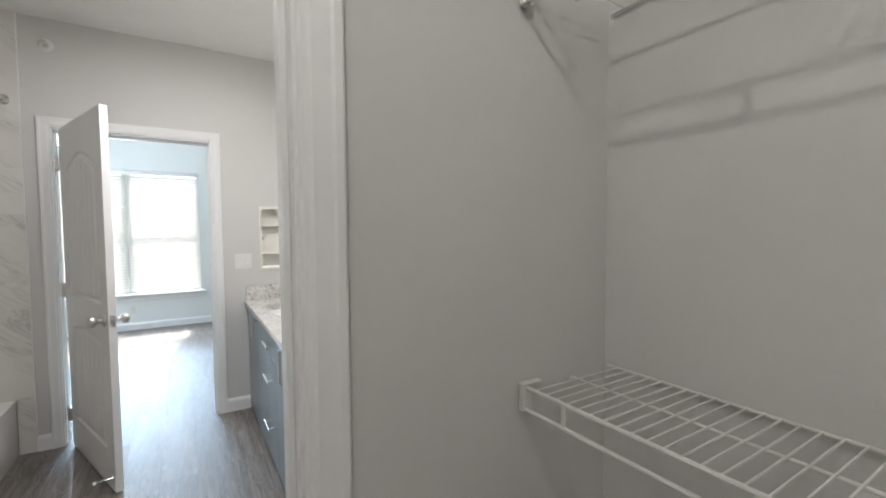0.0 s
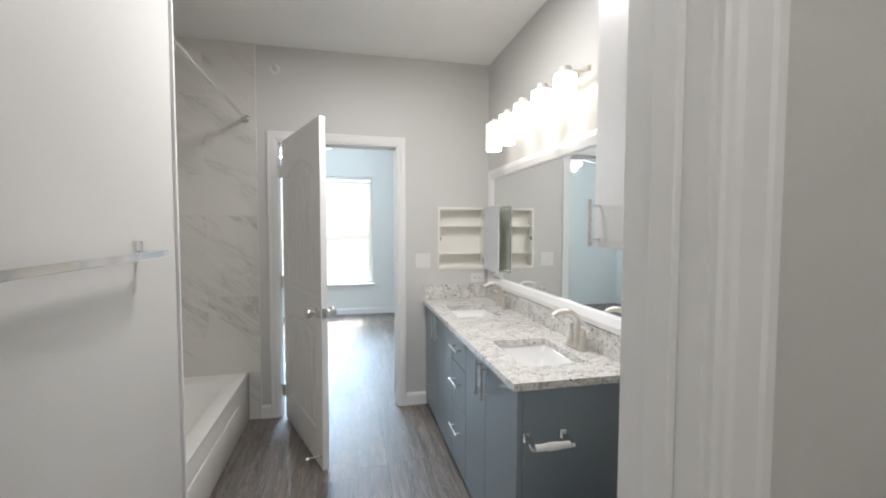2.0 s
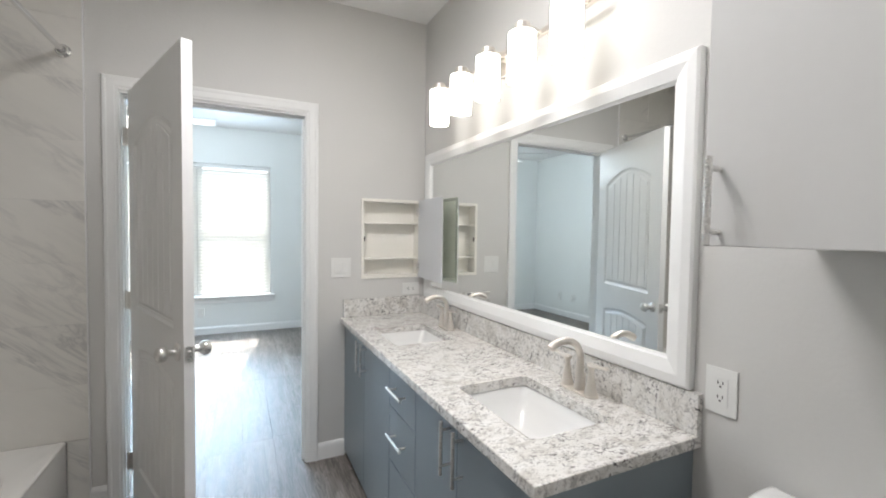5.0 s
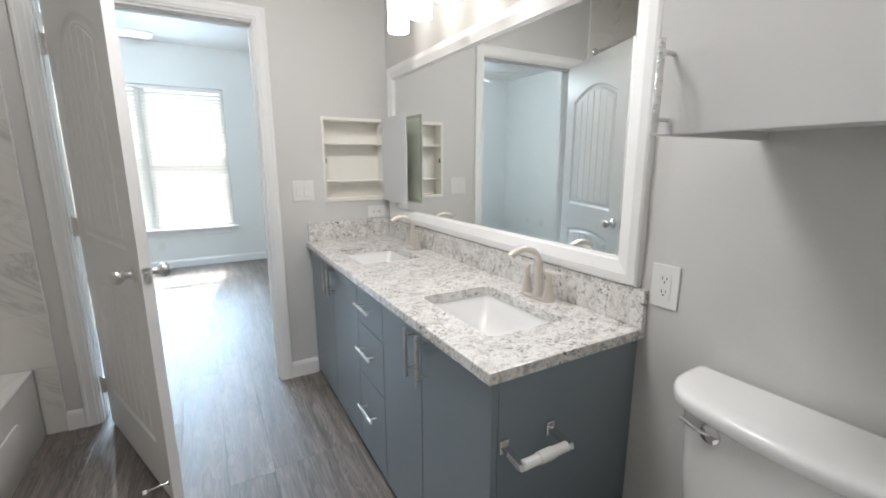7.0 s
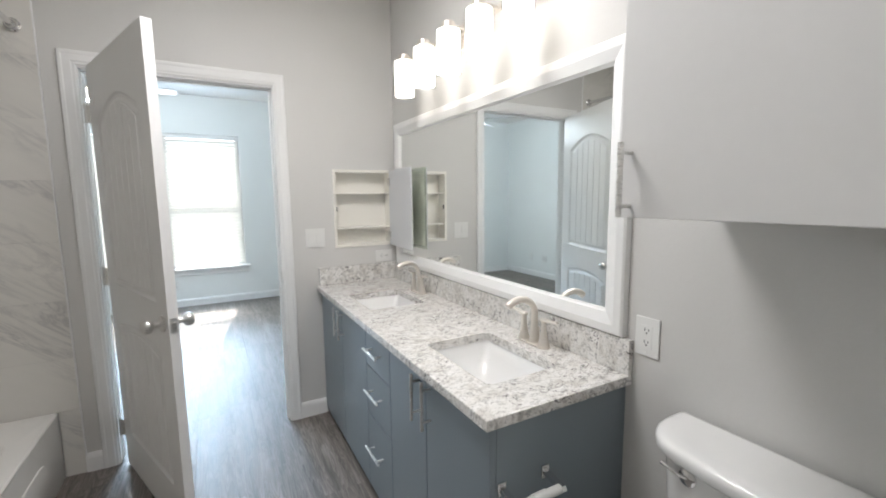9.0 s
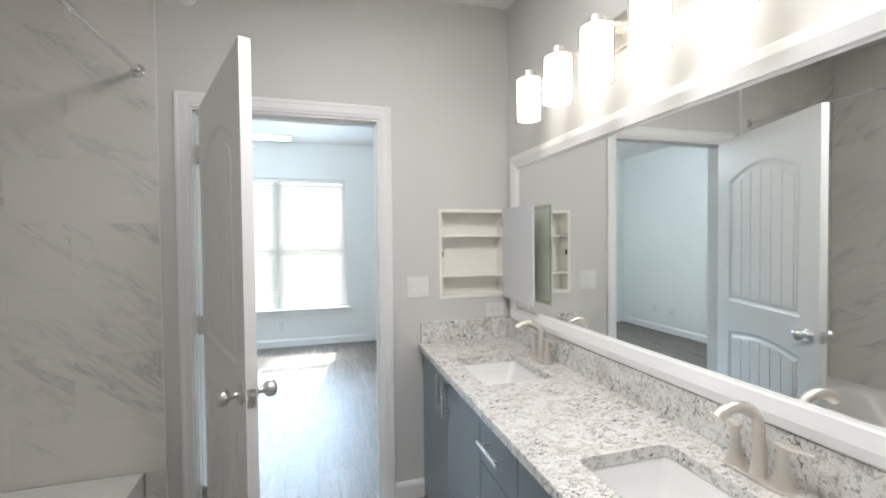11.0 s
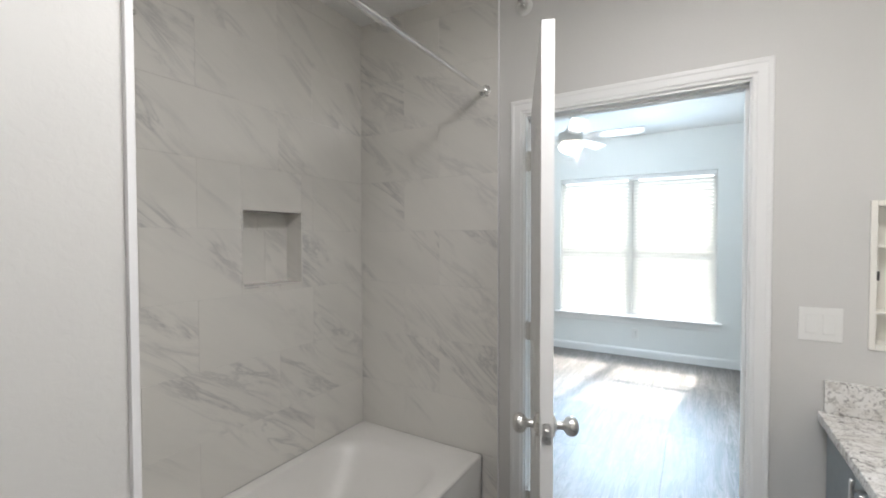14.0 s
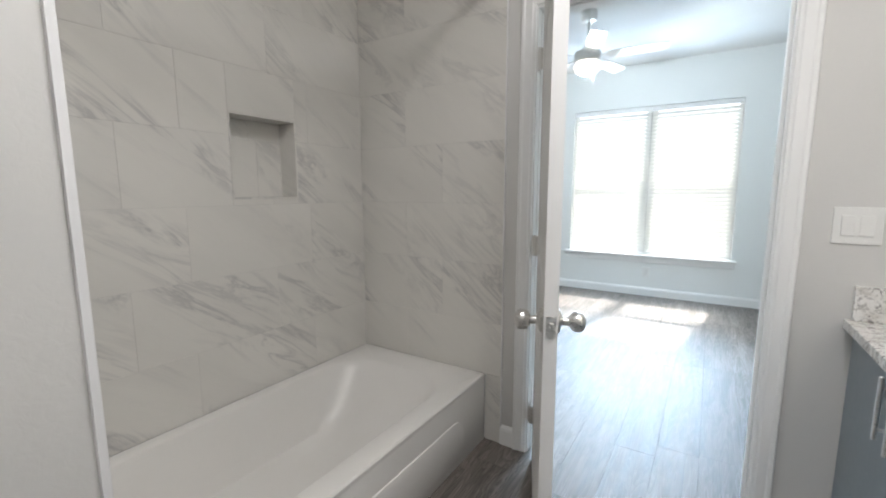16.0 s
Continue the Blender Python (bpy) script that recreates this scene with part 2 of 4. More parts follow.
def box(x0, x1, y0, y1, z0, z1, bevel=0.0, bm=None, seg=2):
    b = bmesh.new()
    bmesh.ops.create_cube(b, size=1, matrix=Matrix.Translation(((x0 + x1) / 2, (y0 + y1) / 2, (z0 + z1) / 2)) @ Matrix.Diagonal((abs(x1 - x0), abs(y1 - y0), abs(z1 - z0), 1)))
    if bevel:
        bmesh.ops.bevel(b, geom=list(b.edges), offset=bevel, segments=seg, profile=0.5, affect="EDGES")
    return join(bm, b)


def join(bm, b):
    if bm is None:
        return b
    me = bpy.data.meshes.new("tmp")
    b.to_mesh(me)
    b.free()
    bm.from_mesh(me)
    bpy.data.meshes.remove(me)
    return bm


def turn_to(d):
    return Vector(d).to_track_quat("Z", "Y").to_matrix().to_4x4()


def lathe(profile, at=(0, 0, 0), axis=(0, 0, 1), seg=28, bm=None):
    """Turns (radius, height) pairs round the axis."""
    b = bmesh.new()
    m = Matrix.Translation(at) @ turn_to(axis)
    rings = []
    for r, h in profile:
        if r < 1e-5:
            rings.append([b.verts.new(m @ Vector((0, 0, h)))])
        else:
            rings.append([b.verts.new(m @ Vector((r * math.cos(2 * math.pi * i / seg), r * math.sin(2 * math.pi * i / seg), h))) for i in range(seg)])
    for p, q in zip(rings, rings[1:]):
        for i in range(seg):
            j = (i + 1) % seg
            if len(p) == 1 and len(q) == 1:
                continue
            if len(p) == 1:
                b.faces.new((p[0], q[i], q[j]))
            elif len(q) == 1:
                b.faces.new((p[i], p[j], q[0]))
            else:
                b.faces.new((p[i], p[j], q[j], q[i]))
    return join(bm, b)


def rod(p, q, r, seg=14, bm=None):
    p, q = Vector(p), Vector(q)
    h = (q - p).length
    e = min(r * 0.25, h * 0.2)
    return lathe([(0, 0), (r - e, 0), (r, e), (r, h - e), (r - e, h), (0, h)], p, q - p, seg, bm)


def tube(points, radii, seg=14, bm=None):
    """A round pipe through the points; radii: one, or one a point."""
    b = bmesh.new()
    pts = [Vector(p) for p in points]
    rr = radii if isinstance(radii, (list, tuple)) else [radii] * len(pts)
    rings = []
    for i, p in enumerate(pts):
        d = (pts[min(i + 1, len(pts) - 1)] - pts[max(i - 1, 0)]).normalized()
        side = d.cross(Vector((0, 1, 0)))
        if side.length < 0.1:
            side = d.cross(Vector((1, 0, 0)))
        side.normalize()
        up = side.cross(d)
        rings.append([b.verts.new(p + rr[i] * (math.cos(2 * math.pi * k / seg) * side + math.sin(2 * math.pi * k / seg) * up)) for k in range(seg)])
    for p, q in zip(rings, rings[1:]):
        for i in range(seg):
            j = (i + 1) % seg
            b.faces.new((p[i], p[j], q[j], q[i]))
    b.faces.new(rings[0])
    b.faces.new(rings[-1])
    return join(bm, b)


def prism(outline, a, b_, axis="z", bevel=0.0, bm=None):
    """An outline in a plane, pushed from a to b_ along the axis. Outline pairs: (x, y) for z, (x, z) for y, (y, z) for x."""
    b = bmesh.new()

    def at(u, v, w):
        return {"z": (u, v, w), "y": (u, w, v), "x": (w, u, v)}[axis]
    lo = [b.verts.new(at(u, v, a)) for u, v in outline]
    hi = [b.verts.new(at(u, v, b_)) for u, v in outline]
    n = len(outline)
    b.faces.new(lo)
    b.faces.new(hi)
    for i in range(n):
        b.faces.new((lo[i], lo[(i + 1) % n], hi[(i + 1) % n], hi[i]))
    if bevel:
        bmesh.ops.recalc_face_normals(b, faces=b.faces)
        bmesh.ops.bevel(b, geom=[e for e in b.edges if e.is_manifold and e.calc_face_angle(0) > 0.5], offset=bevel, segments=2, profile=0.5, affect="EDGES")
    return join(bm, b)


def rounded(x0, x1, y0, y1, r, n=6):
    """A rectangle's outline with round corners."""
    out = []
    for cx, cy, a0 in ((x1 - r, y1 - r, 0), (x0 + r, y1 - r, 90), (x0 + r, y0 + r, 180), (x1 - r, y0 + r, 270)):
        for k in range(n + 1):
            a = radians(a0 + 90 * k / n)
            out.append((cx + r * math.cos(a), cy + r * math.sin(a)))
    return out


def loft(rings, bm=None, cap_first=False, cap_last=False):
    """Skins between rings of equal count."""
    b = bmesh.new()
    vs = [[b.verts.new(p) for p in ring] for ring in rings]
    for p, q in zip(vs, vs[1:]):
        n = len(p)
        for i in range(n):
            b.faces.new((p[i], p[(i + 1) % n], q[(i + 1) % n], q[i]))
    if cap_first:
        b.faces.new(vs[0])
    if cap_last:
        b.faces.new(vs[-1])
    return join(bm, b)


# ---- the plan ----
H = 2.72                       # ceiling
XW, XN, YS = -1.731, -1.76, -2.83  # wing wall, edge of the tiles, closet wall
TUBX = -2.655                  # wall behind the tub
CN, CE = -2.952, -0.10          # closet side of the closet wall, closet east wall
BX0, BX1, BY0, BY1 = -3.85, 0.32, 0.12, 3.72
DX0, DX1, DTOP = -1.624, -0.746, 2.043   # bedroom door opening
CX0, CX1 = -1.56, -0.787        # closet door opening
WX0, WX1, WZ0, WZ1 = -2.48, -0.715, 0.505, 2.235


def structure(name, bm, material, label="", parent=None):
    return part(name, bm, material, parent, label, kind="structure")


# floor
floor = structure("floor", box(-4.0, 0.45, -4.9, 3.9, -0.2, -0.005), SUBFLOOR, "grey-brown wood plank floor, worn and softly shining")
# ceilings
structure("ceiling", box(-2.8, 0.12, -2.83, 0.0, H, H + 0.1), CEIL, "flat white textured bathroom ceiling")
structure("ceiling", box(-2.0, 0.12, -4.9, CN, H, H + 0.1), CEIL, "flat white closet ceiling")
structure("ceiling", box(BX0, BX1, BY0, BY1, H, H + 0.1), CEIL, "flat white bedroom ceiling")
# north wall, with the opening and the niche of the medicine cabinet
MX0, MX1, MZ0, MZ1 = -0.407, -0.036, 1.097, 1.567
bm = box(-2.8, DX0, 0, 0.12, -0.02, H + 0.1)
box(DX1, MX0, 0, 0.12, -0.02, H + 0.1, bm=bm)
box(MX1, 0.12, 0, 0.12, -0.02, H + 0.1, bm=bm)
box(MX0, MX1, 0, 0.12, -0.02, MZ0, bm=bm)
box(MX0, MX1, 0, 0.12, MZ1, H + 0.1, bm=bm)
box(DX0, DX1, 0, 0.12, DTOP, H + 0.1, bm=bm)
structure("wall_north", bm, PAINT, "greige painted wall with a doorway to the bedroom")
structure("wall_east", box(0, 0.12, YS - 0.1, 0, -0.02, H + 0.1), PAINT, "greige painted wall behind the vanity, lightly textured")
# wall behind the tub, with the soap niche
NY0, NY1, NZ0, NZ1 = -0.797, -0.462, 1.233, 1.595
bm = box(-2.80, TUBX, -1.7, NY0, -0.02, H + 0.1)
box(-2.80, TUBX, NY1, 0, -0.02, H + 0.1, bm=bm)
box(-2.80, TUBX, NY0, NY1, -0.02, NZ0, bm=bm)
box(-2.80, TUBX, NY0, NY1, NZ1, H + 0.1, bm=bm)
box(-2.80, -2.765, NY0, NY1, NZ0, NZ1, bm=bm)
structure("wall_west", bm, GROUT, "wall behind the tub, tiled to the ceiling")
bm = box(-2.8, XW, YS - 0.1, -1.61, -0.02, H + 0.1)
structure("wall_wing", bm, PAINT, "greige painted wall beside the tub")
bm = box(XW, CX0, CN, YS, -0.02, H + 0.1)
box(CX1, 0, CN, YS, -0.02, H + 0.1, bm=bm)
box(CX0, CX1, CN, YS, 2.048, H + 0.1, bm=bm)
structure("wall_south", bm, PAINT, "greige painted wall with the closet doorway")
structure("wall_closet_east", box(CE, 0.12, -4.9, CN, -0.02, H + 0.1), PAINT, "greige closet wall that carries the wire shelves")
structure("wall_closet_west", box(-2.0, -1.88, -4.9, CN, -0.02, H + 0.1), PAINT, "plain greige closet wall")
structure("wall_closet_south", box(-1.88, CE, -4.9, -4.78, -0.02, H + 0.1), PAINT, "plain greige closet wall")
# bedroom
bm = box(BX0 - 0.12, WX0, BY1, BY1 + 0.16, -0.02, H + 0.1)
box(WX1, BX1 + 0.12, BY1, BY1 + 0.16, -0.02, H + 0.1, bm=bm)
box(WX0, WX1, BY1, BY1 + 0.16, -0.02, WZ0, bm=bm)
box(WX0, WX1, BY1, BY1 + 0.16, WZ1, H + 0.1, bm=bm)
structure("wall_bedroom_north", bm, BED_BOUNCE_PAINT, "painted bedroom wall round a wide window, lightened to lift the bounced light")
structure("wall_bedroom_west", box(BX0 - 0.12, BX0, BY0, BY1, -0.02, H + 0.1), BED_BOUNCE_PAINT, "painted bedroom wall, lightened to lift the bounced light")
structure("wall_bedroom_east", box(BX1, BX1 + 0.12, BY0, BY1, -0.02, H + 0.1), BED_BOUNCE_PAINT, "painted bedroom wall, lightened to lift the bounced light")
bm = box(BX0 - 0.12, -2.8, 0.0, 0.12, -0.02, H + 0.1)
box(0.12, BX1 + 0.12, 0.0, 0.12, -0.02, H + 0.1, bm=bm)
structure("wall_bedroom_south", bm, BED_BOUNCE_PAINT, "painted bedroom wall, lightened to lift the bounced light")

# trim
BASE = [(0, 0), (0.014, 0), (0.014, 0.075), (0.011, 0.088), (0.006, 0.096), (0.004, 0.10), (0, 0.10)]


def baseboard(p, q, normal):
    """From p to q on the floor; normal: the way that it stands out."""
    p, q, nrm = Vector((*p, 0)), Vector((*q, 0)), Vector((*normal, 0))
    b = loft([[e + nrm * d + Vector((0, 0, z)) for d, z in BASE] for e in (p, q)], cap_first=True, cap_last=True)
    structure("baseboard", b, TRIM, "white painted moulded baseboard")


baseboard((XN, -0.0), (DX0 - 0.0665, 0.0), (0, -1))
baseboard((DX1 + 0.0665, 0.0), (-0.52, 0.0), (0, -1))
baseboard((0.0, -1.87), (0.0, YS), (-1, 0))
baseboard((-0.016, YS), (CX1 + 0.0665, YS), (0, 1))
baseboard((XW, YS), (XW, -1.612), (1, 0))
baseboard((CE, -4.78), (CE, CN), (-1, 0))
baseboard((CE - 0.016, CN), (CX1 + 0.0665, CN), (0, -1))
baseboard((BX0, BY1), (BX1, BY1), (0, -1))
baseboard((BX0, BY0), (BX0, BY1 - 0.016), (1, 0))
baseboard((BX1, BY0), (BX1, BY1 - 0.016), (-1, 0))
baseboard((BX0 + 0.016, BY0), (DX0 - 0.0665, BY0), (0, 1))

CASE = [(0, 0), (0, 0.009), (0.004, 0.012), (0.012, 0.0125), (0.018, 0.016), (0.046, 0.017), (0.051, 0.0195), (0.062, 0.0195), (0.066, 0.016), (0.066, 0)]


def casing(x0, x1, top, y, way, name):
    """A mitred frame round an opening on a wall's face at y; way: +1 or -1, the side on which it stands out."""
    for leg in ("left", "right", "head"):
        ends = []
        for e in (0, 1):
            ring = []
            for d, o in CASE:
                if leg == "left":
                    ring.append((x0 - d, y + way * o, 0 if e == 0 else top + d))
                elif leg == "right":
                    ring.append((x1 + d, y + way * o, 0 if e == 0 else top + d))
                else:
                    ring.append((x0 - d if e == 0 else x1 + d, y + way * o, top + d))
            ends.append(ring)
        structure(name, loft(ends, cap_first=True, cap_last=True), TRIM, "white moulded door casing")


def jamb(x0, x1, top, y0, y1, stop_y, name):
    t = 0.006
    b = box(x0 - 0.012, x0 + t, y0, y1, 0, top - t)
    box(x1 - t, x1 + 0.012, y0, y1, 0, top - t, bm=b)
    box(x0 - 0.012, x1 + 0.012, y0, y1, top - t, top + 0.012, bm=b)
    box(x0 + t, x0 + t + 0.005, stop_y, stop_y + 0.035, 0, top - t - 0.011, 0.002, bm=b)
    box(x1 - t - 0.011, x1 - t, stop_y, stop_y + 0.035, 0, top - t - 0.011, 0.002, bm=b)
    box(x0 + t, x1 - t, stop_y, stop_y + 0.035, top - t - 0.011, top - t, 0.002, bm=b)
    structure(name, b, TRIM, "white painted door jamb with stop")


jamb(DX0, DX1, DTOP, -0.002, 0.122, 0.035, "jamb")
casing(DX0, DX1, DTOP + 0.004, 0.0, -1, "trim")
casing(DX0, DX1, DTOP + 0.004, 0.12, 1, "trim")
jamb(CX0, CX1, 2.048, CN - 0.002, YS + 0.002, CN + 0.03, "jamb")
casing(CX0, CX1, 2.052, YS, 1, "trim")
casing(CX0, CX1, 2.052, CN, -1, "trim")

# ---- bedroom window ----
win = thing("window_1", ((WX0 + WX1) / 2, BY1, WZ0), "white double window with closed-up pale blinds, blown out by daylight", "window", kind="structure")
bm = box(WX0 - 0.05, WX1 + 0.05, BY1 - 0.055, BY1 + 0.10, WZ0 - 0.028, WZ0 - 0.002, 0.006)
box(WX0 - 0.035, WX1 + 0.035, BY1 - 0.016, BY1 - 0.0005, WZ0 - 0.10, WZ0 - 0.03, 0.004, bm=bm)
part("window_sill", bm, TRIM, win)
WM = (WX0 + WX1) / 2
for a, b in ((WX0, WM - 0.0205), (WM + 0.0205, WX1)):
    bm = None
    zm = WZ0 + 0.48 * (WZ1 - WZ0)
    for r in ((a, a + 0.04, WZ0, WZ1), (b - 0.04, b, WZ0, WZ1), (a + 0.04, b - 0.04, WZ0, WZ0 + 0.05), (a + 0.04, b - 0.04, WZ1 - 0.04, WZ1), (a + 0.04, b - 0.04, zm - 0.022, zm + 0.022)):
        bm = box(r[0], r[1], BY1 + 0.10, BY1 + 0.14, r[2], r[3], 0.003, bm=bm)
    part("sash", bm, TRIM, win)
    pane = part("pane", box(a + 0.04, b - 0.04, BY1 + 0.118, BY1 + 0.122, WZ0 + 0.05, WZ1 - 0.04), CLEAR, win)
    pane.visible_shadow = False
part("mullion", box(WM - 0.020, WM + 0.020, BY1 + 0.09, BY1 + 0.15, WZ0, WZ1), TRIM, win)
for a, b in ((WX0 + 0.012, WM - 0.006), (WM + 0.006, WX1 - 0.012)):
    blind = thing("window_blind", ((a + b) / 2, BY1 + 0.04, WZ0 + 0.01), "white horizontal slat blind, lowered over the window", "blind", "blinds at the window")
    part("headrail", box(a - 0.005, b + 0.005, BY1 + 0.015, BY1 + 0.065, WZ1 - 0.05, WZ1 - 0.004, 0.003), TRIM, blind)
    part("bottom_rail", box(a, b, BY1 + 0.02, BY1 + 0.06, WZ0 + 0.012, WZ0 + 0.03, 0.003), TRIM, blind)
    bm = None
    for k in range(3):
        x = a + (b - a) * (0.12 + 0.38 * k)
        bm = box(x - 0.001, x + 0.001, BY1 + 0.014, BY1 + 0.0155, WZ0 + 0.03, WZ1 - 0.05, bm=bm)
    part("ladder_cord", bm, TRIM, blind)
    step = 0.043
    count = int((WZ1 - WZ0 - 0.09) / step)
    tilt = radians(58)
    first = None
    for k in range(count):
        z = WZ0 + 0.05 + k * step
        if first is None:
            ring = []
            for s, t in ((-1, 0), (-0.5, 0.0022), (0, 0.003), (0.5, 0.0022), (1, 0), (0.5, 0.0002), (0, 0.001), (-0.5, 0.0002)):
                u, w = s * 0.0245, t
                ring.append((u * math.cos(tilt) - w * math.sin(tilt), u * math.sin(tilt) + w * math.cos(tilt)))
            bb = loft([[((a if e == 0 else b), BY1 + 0.04 + u, z + w) for u, w in ring] for e in (0, 1)], cap_first=True, cap_last=True)
            first = part("slat", bb, SLAT, blind)
        else:
            o = new("slat", first.data)
            o.parent = blind
            o.location = (0, 0, k * step)

# ---- door to the bathroom ----
DW, DT, DH0, DH1 = 0.857, 0.035, 0.012, 2.038
door = thing("door_1", (-1.583, -0.030, 0), "white two-panel plank door with an arched top panel, standing open", "door", kind="structure", turn=-69.0, local=True)
# in the door's own axes: x from the hinge to the latch, y through it (0 is the face seen from the tub)


def arch_panel(inset, z0, z1, rise):
    x0, x1 = 0.125 + inset, DW - 0.125 - inset
    out = [(x0, z0 + inset), (x1, z0 + inset)]
    if rise:
        n = 14
        for k in range(n + 1):
            s = 1 - 2 * k / n
            out.append(((x0 + x1) / 2 + s * (x1 - x0) / 2, z1 - inset + rise * (math.cos(s * math.pi / 2))))
    else:
        out += [(x1, z1 - inset), (x0, z1 - inset)]
    return out


def door_slab():
    """Both faces with sunk, grooved panels."""
    b = bmesh.new()
    panels = [(0.215, 0.80, 0.035), (1.00, 1.765, 0.085)]

    def face(side):
        y, s = (0.0, 1) if side == 0 else (DT, -1)
        b2 = bmesh.new()
        outer = [(0, DH0), (DW, DH0), (DW, DH1), (0, DH1)]
        ov = [b2.verts.new((x, y, z)) for x, z in outer]
        edges = [b2.edges.new((ov[i], ov[(i + 1) % 4])) for i in range(4)]
        loops = []
        for z0, z1, rise in panels:
            pv = [b2.verts.new((x, y, z)) for x, z in arch_panel(0, z0, z1, rise)]
            edges += [b2.edges.new((pv[i], pv[(i + 1) % len(pv)])) for i in range(len(pv))]
            loops.append(pv)
        bmesh.ops.triangle_fill(b2, edges=edges, use_beauty=True)
        for f in list(b2.faces):
            c = f.calc_center_median()
            for z0, z1, rise in panels:
                inside = 0.125 < c.x < DW - 0.125 and z0 < c.z < z1 + rise * math.cos((c.x - DW / 2) / (DW / 2 - 0.125) * math.pi / 2) * 0.97
                vs = {v for v in f.verts}
                if inside and any(vs <= set(l) for l in loops):
                    b2.faces.remove(f)
                    break
        for (z0, z1, rise), pv in zip(panels, loops):
            prev = pv
            for inset, depth in ((0.010, 0.007), (0.022, 0.009), (0.034, 0.004), (0.040, 0.004)):
                ring = [b2.verts.new((x, y + s * depth, z)) for x, z in arch_panel(inset, z0, z1, rise)]
                for i in range(len(ring)):
                    b2.faces.new((prev[i], prev[(i + 1) % len(ring)], ring[(i + 1) % len(ring)], ring[i]))
                prev = ring
            b2.faces.new(prev)
        return b2
    join(b, face(0))
    join(b, face(1))
    for (xa, za), (xb, zb) in (((0, DH0), (DW, DH0)), ((DW, DH0), (DW, DH1)), ((DW, DH1), (0, DH1)), ((0, DH1), (0, DH0))):
        vs = [b.verts.new(p) for p in ((xa, 0, za), (xb, 0, zb), (xb, DT, zb), (xa, DT, za))]
        b.faces.new(vs)
    bmesh.ops.remove_doubles(b, verts=b.verts, dist=0.0001)
    return b


part("slab", door_slab(), DOORPAINT, door)
# the raised planks of the panels
for side in (0, 1):
    for z0, z1, rise in ((0.257, 0.758, 0.035), (1.042, 1.723, 0.085)):
        x0, x1 = 0.167, DW - 0.167
        n = 6
        for k in range(n):
            a, c = x0 + (x1 - x0) * k / n + 0.0035, x0 + (x1 - x0) * (k + 1) / n - 0.0035

            def top(x):
                s = (x - DW / 2) / ((x1 - x0) / 2)
                return z1 + rise * math.cos(max(-1, min(1, s)) * math.pi / 2)
            out = [(a, z0), (c, z0)] + [(c + (a - c) * i / 5, top(c + (a - c) * i / 5)) for i in range(6)]
            ya, yb = (0.0012, 0.0062) if side == 0 else (DT - 0.0062, DT - 0.0012)
            part("plank", prism(out, ya, yb, "y", 0.0014), DOORPAINT, door)
KZ = 0.925
for side, s in ((0, -1), (1, 1)):
    y = 0 if side == 0 else DT
    prof = [(0.0, 0), (0.032, 0.0), (0.033, 0.004), (0.030, 0.009), (0.020, 0.012), (0.0125, 0.016), (0.0115, 0.030), (0.014, 0.034), (0.021, 0.038), (0.0265, 0.046), (0.028, 0.055), (0.0265, 0.064), (0.020, 0.071), (0.010, 0.0745), (0.0, 0.075)]
    part("door_knob", lathe(prof, (DW - 0.062, y, KZ), (0, s, 0), 32), STEEL, door, "satin steel round knob", smooth=True)
bm = box(DW - 0.0005, DW + 0.0012, DT / 2 - 0.0125, DT / 2 + 0.0125, KZ - 0.029, KZ + 0.029, 0.0004)
latch = part("latch_plate", bm, STEEL, door, "satin steel latch plate")
part("latch_bolt", prism([(DW + 0.001, DT / 2 - 0.007), (DW + 0.012, DT / 2 - 0.004), (DW + 0.012, DT / 2 + 0.007), (DW + 0.001, DT / 2 + 0.007)], KZ - 0.012, KZ + 0.012, "z", 0.001), STEEL, latch)
for z in (0.21, 1.02, 1.82):
    hb = rod((-0.017, -0.014, z - 0.045), (-0.017, -0.014, z + 0.045), 0.0062)
    hinge = part("hinge", hb, STEEL, door, "satin steel butt hinge", smooth=True)
    part("hinge_leaf", prism([(-0.0002, 0.031), (-0.0022, 0.031), (-0.0022, 0.001), (-0.018, -0.013), (-0.016, -0.0145), (-0.0002, -0.001)], z - 0.044, z + 0.044, "z"), STEEL, hinge)
    part("hinge_arm", prism([(-0.042, -0.010), (-0.018, -0.0125), (-0.018, -0.0145), (-0.042, -0.012)], z - 0.044, z + 0.044, "z"), STEEL, hinge)
    hb = rod((-0.017, -0.014, z + 0.045), (-0.017, -0.014, z + 0.052), 0.004)
    part("hinge_pin", hb, STEEL, hinge)
bm = lathe([(0, 0), (0.012, 0), (0.012, 0.003), (0.0045, 0.006), (0.0038, 0.07), (0.0045, 0.072), (0, 0.072)], (DW - 0.035, 0, 0.085), (-0.15, -1, 0), 16)
stop = part("door_stop", bm, CHROME, door, "slim chrome door stop with a white rubber tip", smooth=True)
part("rubber_tip", lathe([(0, 0), (0.0075, 0), (0.008, 0.010), (0.0065, 0.014), (0, 0.014)], (DW - 0.035 - 0.15 * 0.0712, -0.0712, 0.085), (-0.15, -1, 0), 14), RUBBER, stop)
bm = None
for z in (0.21, 1.02, 1.82):
    bm = box(DX0 + 0.006, DX0 + 0.0075, -0.001, 0.032, z - 0.044, z + 0.044, bm=bm)
hl = thing("jamb_hinge_leaves", (DX0, 0, 0), "satin steel hinge leaves let into the door jamb", "hinge", kind="structure")
part("leaf_plate", bm, STEEL, hl)
sp = thing("strike_plate", (DX1, 0.02, KZ), "small satin steel strike plate on the door jamb", "strike plate", kind="structure")
